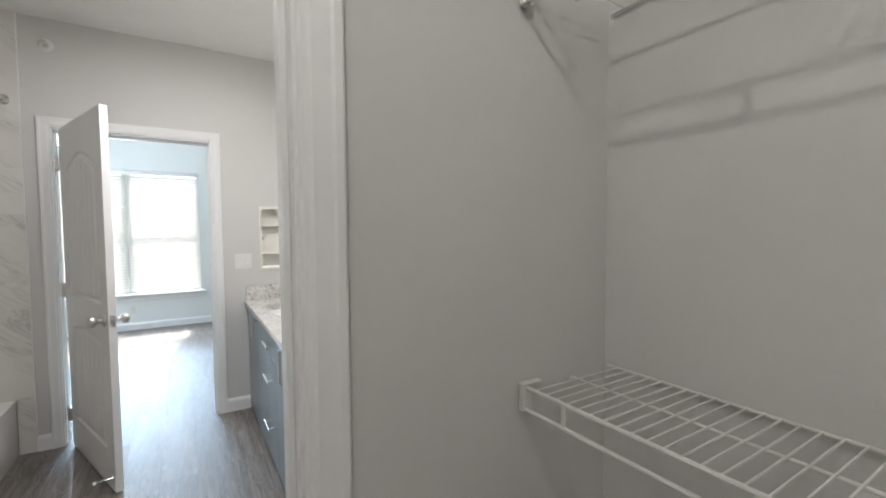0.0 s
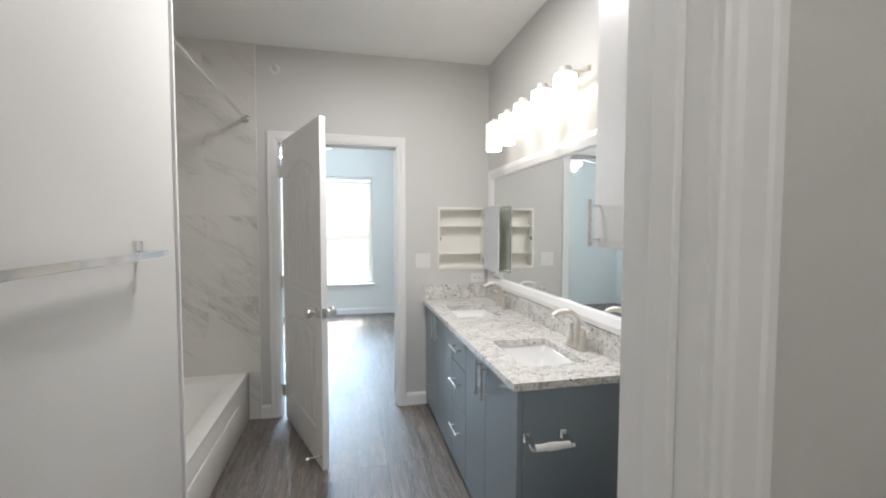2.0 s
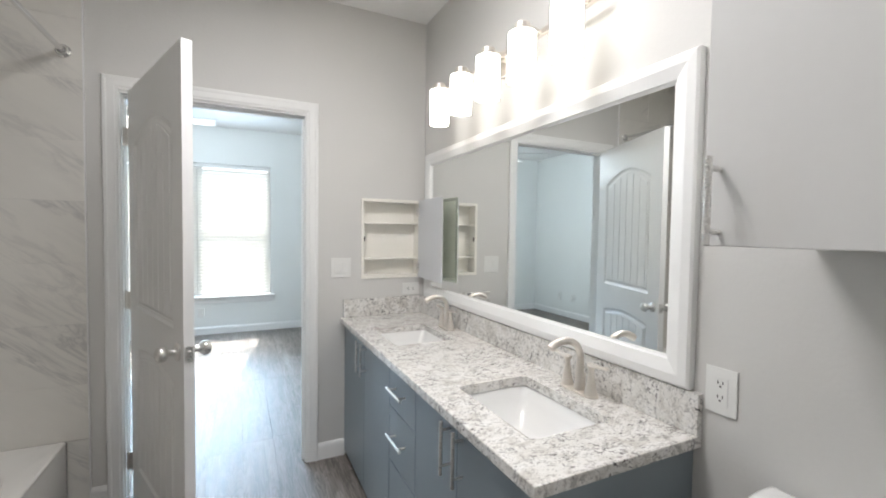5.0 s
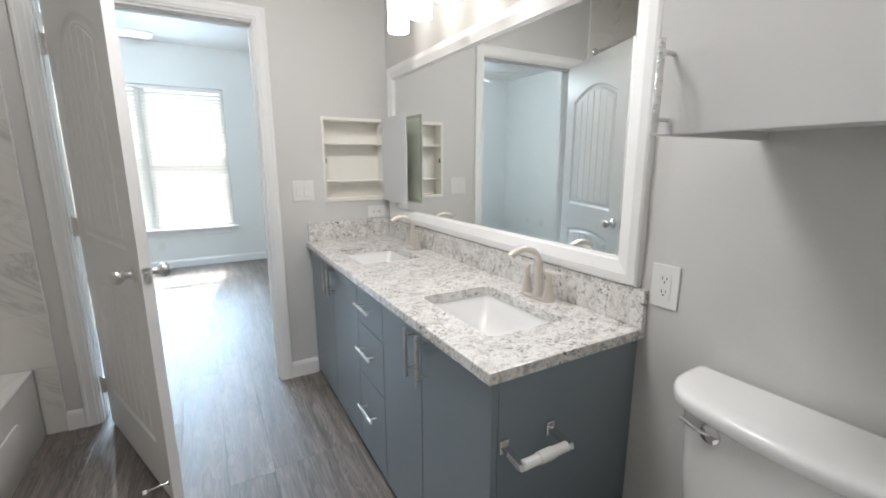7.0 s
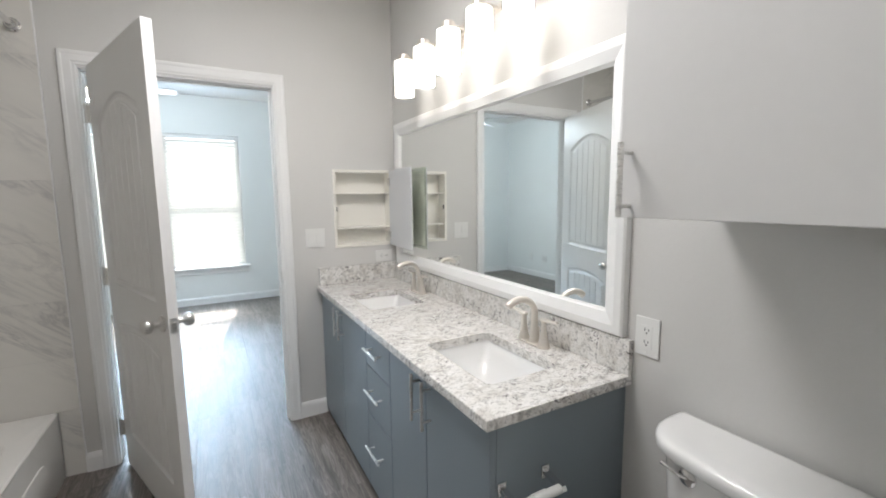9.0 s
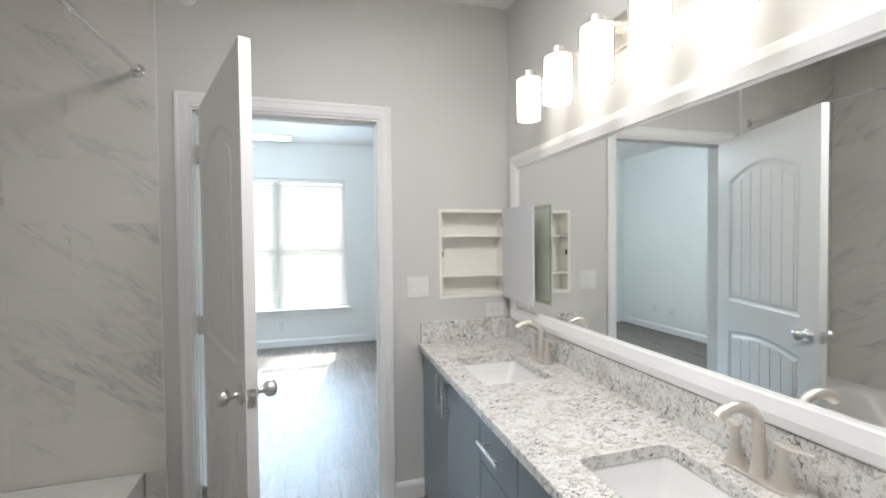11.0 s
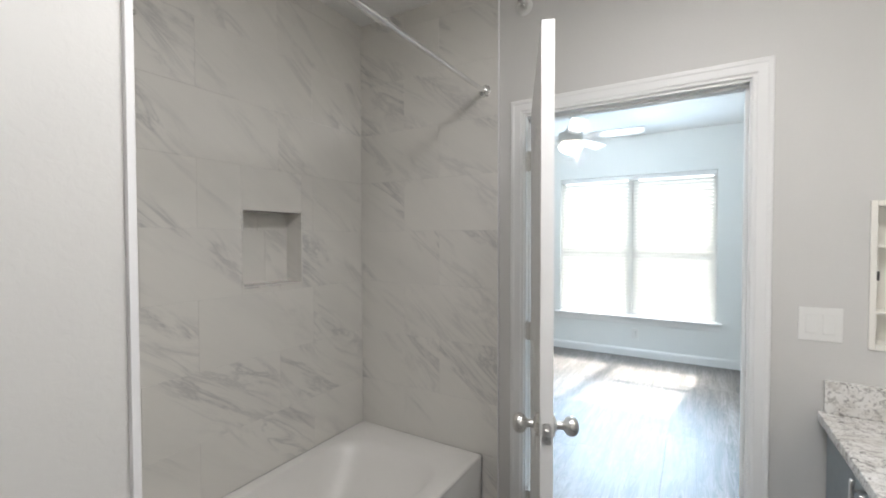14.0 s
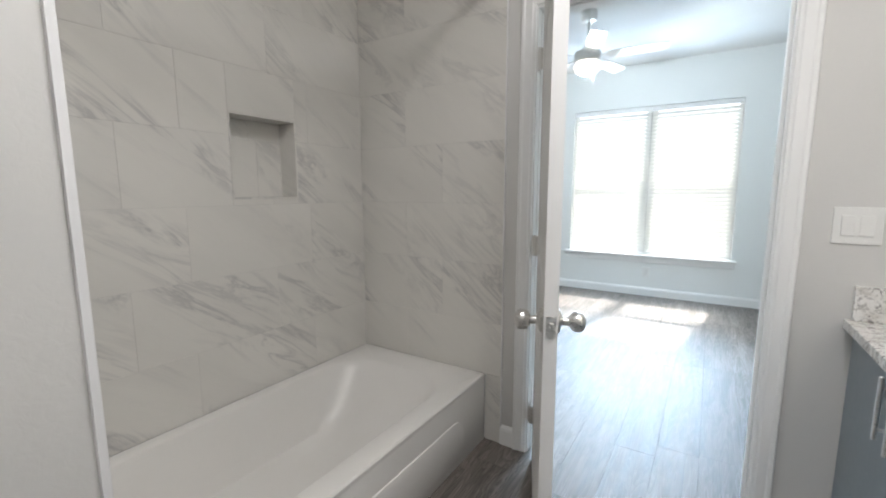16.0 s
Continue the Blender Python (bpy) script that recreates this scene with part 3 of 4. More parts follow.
part("plate", box(DX1 - 0.0075, DX1 - 0.006, 0.006, 0.034, KZ - 0.03, KZ + 0.03), STEEL, sp)

# ---- bathtub ----
TY0, TY1, TZ = -1.598, -0.012, 0.355
tub = thing("bathtub", (-2.25, -0.8, 0), "glossy white alcove bathtub with a moulded apron", "bathtub")


def tub_shell():
    X0, X1 = TUBX + 0.012, -1.845
    n = 8

    def ring(x0, x1, y0, y1, r, z):
        return [(x, y, z) for x, y in rounded(x0, x1, y0, y1, r, n)]
    b = loft([ring(X0, X1, TY0, TY1, 0.004, TZ - 0.02), ring(X0, X1, TY0, TY1, 0.005, TZ - 0.006), ring(X0 + 0.006, X1 - 0.006, TY0 + 0.006, TY1 - 0.006, 0.006, TZ),
              ring(X0 + 0.05, X1 - 0.085, TY0 + 0.07, TY1 - 0.16, 0.20, TZ + 0.001),
              ring(X0 + 0.062, X1 - 0.097, TY0 + 0.082, TY1 - 0.175, 0.20, TZ - 0.006),
              ring(X0 + 0.075, X1 - 0.108, TY0 + 0.10, TY1 - 0.20, 0.20, TZ - 0.04),
              ring(X0 + 0.10, X1 - 0.13, TY0 + 0.13, TY1 - 0.32, 0.18, TZ - 0.20),
              ring(X0 + 0.13, X1 - 0.155, TY0 + 0.16, TY1 - 0.42, 0.15, TZ - 0.275),
              ring(X0 + 0.20, X1 - 0.22, TY0 + 0.23, TY1 - 0.50, 0.11, TZ - 0.295)], cap_last=True)
    return b


part("basin", tub_shell(), ACRYLIC, tub, smooth=True)
bm = box(-1.90, -1.8465, TY0, TY1, 0.0, TZ - 0.0185, 0.003)
part("apron", bm, ACRYLIC, tub, smooth=True)
bm = prism(rounded(TY0 + 0.22, TY1 - 0.22, 0.03, TZ - 0.125, 0.09, 8), -1.850, -1.8405, "x", 0.004)
part("apron_panel", bm, ACRYLIC, tub, smooth=True)
part("drain", lathe([(0, 0), (0.035, 0), (0.035, 0.003), (0, 0.004)], (-2.25, TY0 + 0.34, TZ - 0.294), (0, 0, 1)), CHROME, tub)

# ---- shower rod ----
rodt = thing("shower_rod", (-1.828, -0.8, 2.19), "straight chrome shower curtain rod over the tub", "shower rod")
part("inner_tube", rod((-1.828, -0.02, 2.19), (-1.828, -0.81, 2.19), 0.0115, 20), CHROME, rodt, smooth=True)
part("outer_tube", rod((-1.828, -0.80, 2.19), (-1.828, -1.585, 2.19), 0.0145, 20), CHROME, rodt, smooth=True)
part("collar", lathe([(0.011, 0), (0.0155, 0.002), (0.0165, 0.02), (0.0145, 0.03)], (-1.828, -0.79, 2.19), (0, -1, 0), 20), CHROME, rodt, smooth=True)
for y, s in ((-0.012, -1), (-1.588, 1)):
    part("flange", lathe([(0, 0), (0.030, 0), (0.030, 0.004), (0.020, 0.012), (0.017, 0.022), (0, 0.022)], (-1.828, y, 2.19), (0, s, 0)), CHROME, rodt, smooth=True)

# ---- shower head ----
shh = thing("shower_fixture", (-2.25, -1.598, 2.13), "chrome shower head on a bent arm over the bathtub", "shower head")
part("escutcheon", lathe([(0, 0), (0.030, 0), (0.026, 0.006), (0.010, 0.010), (0, 0.010)], (-2.25, -1.587, 2.13), (0, 1, 0)), CHROME, shh, smooth=True)
part("arm", tube([(-2.25, -1.585, 2.13), (-2.25, -1.53, 2.135), (-2.25, -1.48, 2.125), (-2.25, -1.44, 2.095)], 0.010, 14), CHROME, shh, smooth=True)
part("head", lathe([(0, 0), (0.013, 0), (0.015, 0.02), (0.022, 0.03), (0.042, 0.055), (0.044, 0.068), (0.040, 0.072), (0, 0.072)], (-2.25, -1.445, 2.10), (0, 0.65, -0.75)), CHROME, shh, smooth=True)

# ---- sprinkler ----
spk = thing("fire_sprinkler", (-1.627, 0, 2.555), "small white and chrome sidewall fire sprinkler", "sprinkler")
part("escutcheon", lathe([(0, 0), (0.040, 0), (0.040, 0.004), (0.034, 0.010), (0.024, 0.012), (0.022, 0.006), (0, 0.006)], (-1.627, 0, 2.555), (0, -1, 0)), PLASTIC, spk, smooth=True)
bm = lathe([(0, 0), (0.011, 0), (0.011, 0.02), (0.006, 0.024), (0.004, 0.05), (0, 0.05)], (-1.627, -0.004, 2.555), (0, -1, 0), 16)
box(-1.627 - 0.014, -1.627 + 0.014, -0.056, -0.053, 2.552, 2.572, 0.001, bm=bm)
part("deflector", bm, CHROME, spk)
part("seat_ring", lathe([(0.011, 0), (0.019, 0), (0.019, 0.0075), (0.011, 0.0075)], (-1.627, 0, 2.555), (0, -1, 0), 20), STEEL, spk)

# ---- vanity ----
VX, VY0, VY1 = -0.52, -1.862, -0.006
van = thing("vanity_cabinet", (-0.26, -0.93, 0), "long slate blue flat-front vanity cabinet with bar pulls", "bathroom vanity")
for y0, y1 in ((VY0, VY0 + 0.018), (VY1 - 0.018, VY1)):
    part("side_panel", box(VX + 0.0195, -0.002, y0, y1, 0.0, 0.8185, 0.001), SLATE, van)
part("bottom_panel", box(VX + 0.021, -0.003, VY0 + 0.0185, VY1 - 0.0185, 0.036, 0.054), SLATE, van)
part("back_panel", box(-0.02, -0.003, VY0 + 0.0185, VY1 - 0.0185, 0.055, 0.818), SLATE, van)
part("front_rail", box(VX + 0.021, VX + 0.04, VY0 + 0.0185, VY1 - 0.0185, 0.76, 0.818), SLATE, van)
for y in (-0.868, -1.165):
    part("divider", box(VX + 0.021, -0.021, y - 0.008, y + 0.008, 0.0545, 0.6), SLATE, van)


def pull(parent, axis, y, z, length):
    """A round bar pull on the vanity's front; y, z its middle."""
    x = VX - 0.034
    if axis == "z":
        bm2 = rod((x, y, z - length / 2), (x, y, z + length / 2), 0.006)
        posts = [(y, z - length * 0.33), (y, z + length * 0.33)]
    else:
        bm2 = rod((x, y - length / 2, z), (x, y + length / 2, z), 0.006)
        posts = [(y - length * 0.33, z), (y + length * 0.33, z)]
    for py, pz in posts:
        rod((VX - 0.001, py, pz), (x, py, pz), 0.0045, 10, bm2)
    part("handle", bm2, STEEL, parent, "satin steel bar pull", smooth=True)


G = 0.002
for y0, y1, hy in ((-0.46, VY1, -0.425), (-0.868, -0.46, -0.508), (-1.490, -1.165, -1.448), (VY0, -1.490, -1.527)):
    d = part("cabinet_door", box(VX, VX + 0.019, y0 + G, y1 - G, 0.035, 0.814, 0.0012), SLATE, van)
    pull(d, "z", hy, 0.728, 0.165)
for z0, z1, hz in ((0.640, 0.814, 0.735), (0.405, 0.640, 0.54), (0.035, 0.405, 0.268)):
    d = part("drawer_front", box(VX, VX + 0.019, -1.165 + G, -0.868 - G, z0 + (G if z0 > 0.1 else 0), z1 - (G if z1 < 0.8 else 0), 0.0012), SLATE, van)
    pull(d, "y", -1.010, hz, 0.165)

# worktop with two sink openings
SINKS = [(-0.450, -0.150, -0.750, -0.370), (-0.430, -0.150, -1.722, -1.318)]
top = thing("granite_worktop", (-0.27, -0.94, 0.82), "speckled white and brown granite worktop with backsplash", "worktop")


def slab_with_holes():
    b = bmesh.new()
    x0, x1, y0, y1, za, zb = -0.545, -0.001, -1.882, -0.001, 0.820, 0.850
    for z in (za, zb):
        edges = []
        sets = [[(x0, y0), (x1, y0), (x1, y1), (x0, y1)]] + [rounded(a, c, d, e, 0.018, 4) for a, c, d, e in SINKS]
        for pts in sets:
            vs = [b.verts.new((x, y, z)) for x, y in pts]
            edges += [b.edges.new((vs[i], vs[(i + 1) % len(vs)])) for i in range(len(vs))]
        bmesh.ops.triangle_fill(b, edges=edges, use_beauty=True)
        for f in list(b.faces):
            c = f.calc_center_median()
            if abs(c.z - z) < 1e-5:
                for a, cc, d, e in SINKS:
                    if a < c.x < cc and d < c.y < e and all(a - 1e-4 <= v.co.x <= cc + 1e-4 and d - 1e-4 <= v.co.y <= e + 1e-4 for v in f.verts):
                        b.faces.remove(f)
                        break
    for pts in [[(x0, y0), (x1, y0), (x1, y1), (x0, y1)]] + [rounded(a, c, d, e, 0.018, 4) for a, c, d, e in SINKS]:
        n = len(pts)
        lo = [b.verts.new((x, y, za)) for x, y in pts]
        hi = [b.verts.new((x, y, zb)) for x, y in pts]
        for i in range(n):
            b.faces.new((lo[i], lo[(i + 1) % n], hi[(i + 1) % n], hi[i]))
    bmesh.ops.remove_doubles(b, verts=b.verts, dist=0.0001)
    rim = [e for e in b.edges if len(e.link_faces) == 2 and abs(e.verts[0].co.z - zb) < 1e-5 and abs(e.verts[1].co.z - zb) < 1e-5 and e.calc_face_angle(0) > 1.0]
    bmesh.ops.bevel(b, geom=rim, offset=0.003, segments=2, profile=0.5, affect="EDGES")
    return b


part("slab", slab_with_holes(), GRANITE, top)
part("backsplash", box(-0.021, -0.0005, -1.882, -0.001, 0.8505, 0.962, 0.0015), GRANITE, top)
part("side_splash", box(-0.530, -0.0215, -0.0205, -0.0005, 0.8505, 0.962, 0.0015), GRANITE, top)

for a, c, d, e in SINKS:
    s = thing("undermount_sink", ((a + c) / 2, (d + e) / 2, 0.70), "white rectangular undermount porcelain sink with sloping sides", "sink", "sinks in the vanity")

    def sring(i, z, r):
        return [(x, y, z) for x, y in rounded(a - 0.006 + i, c + 0.006 - i, d - 0.006 + i, e + 0.006 - i, r, 5)]
    bm = loft([sring(-0.012, 0.8195, 0.03), sring(0.0, 0.8195, 0.022), sring(0.006, 0.812, 0.022), sring(0.018, 0.775, 0.03), sring(0.055, 0.705, 0.04), sring(0.085, 0.692, 0.04), sring(0.13, 0.688, 0.02)], cap_last=True)
    part("basin", bm, PORCELAIN, s, smooth=True)
    part("drain", lathe([(0, 0.001), (0.012, 0.002), (0.018, 0.004), (0.022, 0.004), (0.022, 0), (0, 0)], ((a + c) / 2 + 0.02, (d + e) / 2, 0.6885), (0, 0, 1)), STEEL, s)

for fy in (-0.500, -1.510):
    fx = -0.074
    fau = thing("sink_faucet", (fx, fy, 0.85), "brushed nickel two-handle arched sink faucet", "faucet", "faucets on the vanity")
    part("base_plate", prism(rounded(fx - 0.024, fx + 0.024, fy - 0.078, fy + 0.078, 0.023, 6), 0.8502, 0.858, "z", 0.002), NICKEL, fau, smooth=True)
    pts, rad = [], []
    for k in range(25):
        s = k / 24
        if s < 0.25:
            q = s / 0.25
            pts.append((fx + 0.004, fy, 0.855 + 0.108 * q))
            rad.append(0.021 - 0.0092 * q ** 0.6)
        else:
            q = (s - 0.25) / 0.75
            ang = radians(138 * q)
            pts.append((fx + 0.004 - 0.066 * (1 - math.cos(ang)) * (1 + 0.10 * q), fy, 0.965 + 0.062 * math.sin(ang)))
            rad.append(0.0118 + 0.0020 * q ** 3)
    part("spout", tube(pts, rad, 18), NICKEL, fau, smooth=True)
    for s in (-1, 1):
        h = part("tap_body", lathe([(0, 0), (0.0215, 0), (0.021, 0.006), (0.0185, 0.015), (0.0138, 0.036), (0.0108, 0.058), (0.0092, 0.078), (0.0092, 0.086), (0.0115, 0.089), (0.0115, 0.093), (0, 0.094)], (fx, fy + s * 0.055, 0.8575), (0, 0, 1)), NICKEL, fau, smooth=True)
        lv = loft([[(fx + dx * w, fy + s * (0.055 + t), 0.9535 + hgt + dz * (1.2 if t < 0.03 else 0.8)) for dx, dz in ((-1, 0), (-0.75, 0.0045), (0.75, 0.0045), (1, 0), (0.75, -0.0045), (-0.75, -0.0045))]
                   for t, w, hgt in ((-0.014, 0.008, 0), (-0.008, 0.0125, 0.0005), (0.012, 0.0125, 0.001), (0.035, 0.0095, 0.003), (0.062, 0.0095, 0.006), (0.067, 0.007, 0.0065))], cap_first=True, cap_last=True)
        part("lever", lv, NICKEL, h, smooth=True)
    part("lift_rod", rod((fx + 0.026, fy, 0.857), (fx + 0.026, fy, 0.90), 0.0028, 8, lathe([(0, 0), (0.005, 0.001), (0.005, 0.008), (0, 0.01)], (fx + 0.026, fy, 0.90), seg=10)), NICKEL, fau)

# toilet paper holder on the end of the vanity
tp = thing("toilet_paper_holder", (-0.42, -1.862, 0.66), "chrome toilet paper holder with an empty white roller", "toilet paper holder")
for x in (-0.486, -0.336):
    bm = box(x - 0.013, x + 0.013, -1.870, -1.8625, 0.618, 0.655, 0.002)
    post = part("bracket", bm, CHROME, tp)
    part("arm", prism([(-1.869, 0.630), (-1.869, 0.643), (-1.937, 0.634), (-1.943, 0.622), (-1.930, 0.618)], x - 0.009, x + 0.009, "x", 0.001), CHROME, post)
part("roller", lathe([(0, 0), (0.0125, 0), (0.0125, 0.045), (0.0150, 0.047), (0.0150, 0.090), (0.0125, 0.092), (0.0125, 0.136), (0, 0.136)], (-0.480, -1.932, 0.628), (1, 0, 0), 20), PLASTIC, tp, smooth=True)

# ---- big mirror ----
mir = thing("wall_mirror", (0, -0.955, 0.98), "wide wall mirror in a white painted frame", "mirror")
MY0, MY1, MZA, MZB = -1.856, -0.070, 0.965, 1.866
part("mirror_glass", box(-0.009, -0.003, MY0 + 0.06, MY1 - 0.06, MZA + 0.06, MZB - 0.06), MIRROR, mir)
FR = [(0, 0), (0, 0.022), (0.006, 0.028), (0.030, 0.030), (0.058, 0.022), (0.066, 0.020), (0.070, 0.014), (0.076, 0.0115), (0.076, 0)]
corners = [(MY0, MZA, 1, 1), (MY1, MZA, -1, 1), (MY1, MZB, -1, -1), (MY0, MZB, 1, -1)]
for k in range(4):
    ends = []
    for (y, z, sy, sz) in (corners[k], corners[(k + 1) % 4]):
        ends.append([(-o, y + sy * d, z + sz * d) for d, o in FR])
    part("frame_rail", loft(ends, cap_first=True, cap_last=True), TRIM, mir)

# ---- medicine cabinet ----
mc = thing("medicine_cabinet", (-0.225, 0, 1.087), "open recessed cream medicine cabinet with two shelves", "medicine cabinet")
T = 0.004
part("back_panel", box(MX0 + 0.001, MX1 - 0.001, 0.0845, 0.088, MZ0 + 0.001, MZ1 - 0.001), CREAM, mc)
part("side_panel", box(MX0 + 0.001, MX0 + T, 0.0, 0.084, MZ0 + 0.001, MZ1 - 0.001), CREAM, mc)
part("side_panel", box(MX1 - T, MX1 - 0.001, 0.0, 0.084, MZ0 + 0.001, MZ1 - 0.001), CREAM, mc)
part("bottom_panel", box(MX0 + T, MX1 - T, 0.0, 0.084, MZ0 + 0.001, MZ0 + T), CREAM, mc)
part("top_panel", box(MX0 + T, MX1 - T, 0.0, 0.084, MZ1 - T, MZ1 - 0.001), CREAM, mc)
for z in (1.205, 1.430):
    part("shelf", box(MX0 + T, MX1 - T, 0.006, 0.083, z - 0.005, z + 0.005, 0.002), CREAM, mc)
bm = None
for r in ((-0.420, MX0 + 0.004, 1.083, 1.581), (MX1 - 0.004, -0.023, 1.083, 1.581), (MX0 + 0.004, MX1 - 0.004, 1.083, MZ0 + 0.004), (MX0 + 0.004, MX1 - 0.004, MZ1 - 0.004, 1.581)):
    bm = box(r[0], r[1], -0.007, -0.0005, r[2], r[3], 0.0015, bm=bm)
part("face_frame", bm, CREAM, mc)
part("magnet_catch", box(MX0 + T, MX0 + 0.012, 0.0, 0.01, 1.315, 1.345, 0.001), DARK, mc)
md = part("mirror_door", box(-0.045, -0.039, -0.408, -0.012, 1.083, 1.581, 0.001), GREYBACK, mc, "open mirrored cabinet door, its grey back outwards")
# Face and bevels carry painted reflections rather than mirroring the room.
part("mirror_face", box(-0.0388, -0.0358, -0.388, -0.032, 1.103, 1.561), FACE_REFLECTION, md)
for k, (a, c, z0, z1) in enumerate(((-0.408, -0.388, 1.083, 1.581), (-0.032, -0.012, 1.083, 1.581), (-0.388, -0.032, 1.083, 1.103), (-0.388, -0.032, 1.561, 1.581))):
    ends = {0: [[(-0.0388, a, z0), (-0.0372, a, z0), (-0.0358, c, z0), (-0.0388, c, z0)], [(-0.0388, a, z1), (-0.0372, a, z1), (-0.0358, c, z1), (-0.0388, c, z1)]],
            1: [[(-0.0388, a, z0), (-0.0358, a, z0), (-0.0372, c, z0), (-0.0388, c, z0)], [(-0.0388, a, z1), (-0.0358, a, z1), (-0.0372, c, z1), (-0.0388, c, z1)]],
            2: [[(-0.0388, a, z0), (-0.0372, a, z0), (-0.0358, a, z1), (-0.0388, a, z1)], [(-0.0388, c, z0), (-0.0372, c, z0), (-0.0358, c, z1), (-0.0388, c, z1)]],
            3: [[(-0.0388, a, z0), (-0.0358, a, z0), (-0.0372, a, z1), (-0.0388, a, z1)], [(-0.0388, c, z0), (-0.0358, c, z0), (-0.0372, c, z1), (-0.0388, c, z1)]]}[k]
    part("bevel_strip", loft(ends, cap_first=True, cap_last=True), BEVEL_REFLECTION, md)
swing = Matrix.Translation((-0.042, -0.012, 0)) @ Matrix.Rotation(radians(-2.6), 4, "Z") @ Matrix.Translation((0.042, 0.012, 0))
off = Matrix.Translation(ORIGIN[mc])
for o in (md, *md.children):
    o.data.transform(off.inverted() @ swing @ off)
for z in (1.150, 1.505):
    bm = box(-0.056, -0.039, -0.0305, -0.0075, z - 0.024, z + 0.024, 0.001)
    rod((-0.038, -0.0085, z - 0.024), (-0.038, -0.0085, z + 0.024), 0.0035, 10, bm)
    part("hinge", bm, STEEL, mc)


# ---- plates on the walls ----
def wall_plate(name, at, n, label, category, w=0.112, h=0.118, turn=0.0, kind_of="switch", flat=False):
    """A plate on a wall; built in the plane y = 0 facing -y, then turned."""
    t = thing(name, at, label, category, turn=turn, local=True)
    ww, hh = (h, w) if flat else (w, h)
    part("plate", box(-ww / 2, ww / 2, -0.0055, -0.0004, -hh / 2, hh / 2, 0.002), PLASTIC, t)
    for i in range(n):
        cx = (i - (n - 1) / 2) * 0.046
        if kind_of == "switch":
            p = part("rocker_frame", box(cx - 0.0175, cx + 0.0175, -0.0068, -0.005, -0.035, 0.035, 0.0008), PLASTIC, t)
            b = prism([(-0.0065, -0.032), (-0.0095, -0.031), (-0.0072, 0.0), (-0.0078, 0.031), (-0.0065, 0.032)], cx - 0.0155, cx + 0.0155, "x", 0.0005)
            part("rocker", b, PLASTIC, p)
        else:
            rw, rh = (0.035, 0.0175) if flat else (0.0175, 0.035)
            p = part("receptacle", box(cx - rw, cx + rw, -0.0072, -0.005, -rh, rh, 0.0008), PLASTIC, t)
            b = None
            for s in (-1, 1):
                for ox, oz, sx, sz in ((-0.006, 0.004, 0.0012, 0.004), (0.006, 0.004, 0.0012, 0.0035), (0.0, -0.006, 0.0022, 0.0022)):
                    u, v = ox, s * 0.018 + oz
                    if flat:
                        u, v, sx, sz = v, u, sz, sx
                    b = box(cx + u - sx, cx + u + sx, -0.0078, -0.0071, v - sz, v + sz, bm=b)
            part("slots", b, DARK, p)
    for i in range(n):
        cx = (i - (n - 1) / 2) * 0.046
        for s in (-1, 1):
            q = (s * 0.0485, 0) if flat else (cx, s * 0.0485)
            part("screw", lathe([(0, 0), (0.003, 0), (0.0025, 0.001), (0, 0.001)], (q[0], -0.0056, q[1]), (0, -1, 0), 10), PLASTIC, t)
    return t


wall_plate("light_switch", (-0.543, 0, 1.155), 2, "white double rocker light switch beside the doorway", "light switch", w=0.120)
wall_plate("power_outlet", (-0.092, 0, 1.010), 1, "white power outlet set sideways under the medicine cabinet", "power outlet", w=0.076, kind_of="outlet", flat=True)
wall_plate("power_outlet", (0, -1.928, 0.985), 1, "white power outlet on the wall between vanity and toilet", "power outlet", w=0.078, turn=-90, kind_of="outlet")
wall_plate("power_outlet", (-1.556, BY1, 0.29), 1, "white power outlet low on the bedroom wall under the window", "power outlet", w=0.076, kind_of="outlet")
wall_plate("power_outlet", (BX0, 3.05, 0.33), 1, "white power outlet low on the bedroom wall", "power outlet", w=0.076, turn=90, kind_of="outlet")
wall_plate("data_outlet", (BX0, 2.72, 0.33), 2, "white double outlet plate low on the bedroom wall", "power outlet", turn=90, kind_of="outlet")

# ---- vanity light ----
SHADE_Y = [-0.530 - 0.240 * k for k in range(5)]
vl = thing("vanity_light", (-0.1, -0.995, 2.15), "brushed nickel vanity light with five lit white glass shades", "wall lamp")
part("wall_plate", box(-0.022, -0.0005, -1.075, -0.915, 2.080, 2.200, 0.003), NICKEL, vl)
bm = box(-0.062, -0.046, -1.545, -0.455, 2.128, 2.152, 0.002)
box(-0.047, -0.021, -1.01, -0.98, 2.125, 2.155, 0.002, bm=bm)
part("bar", bm, NICKEL, vl)
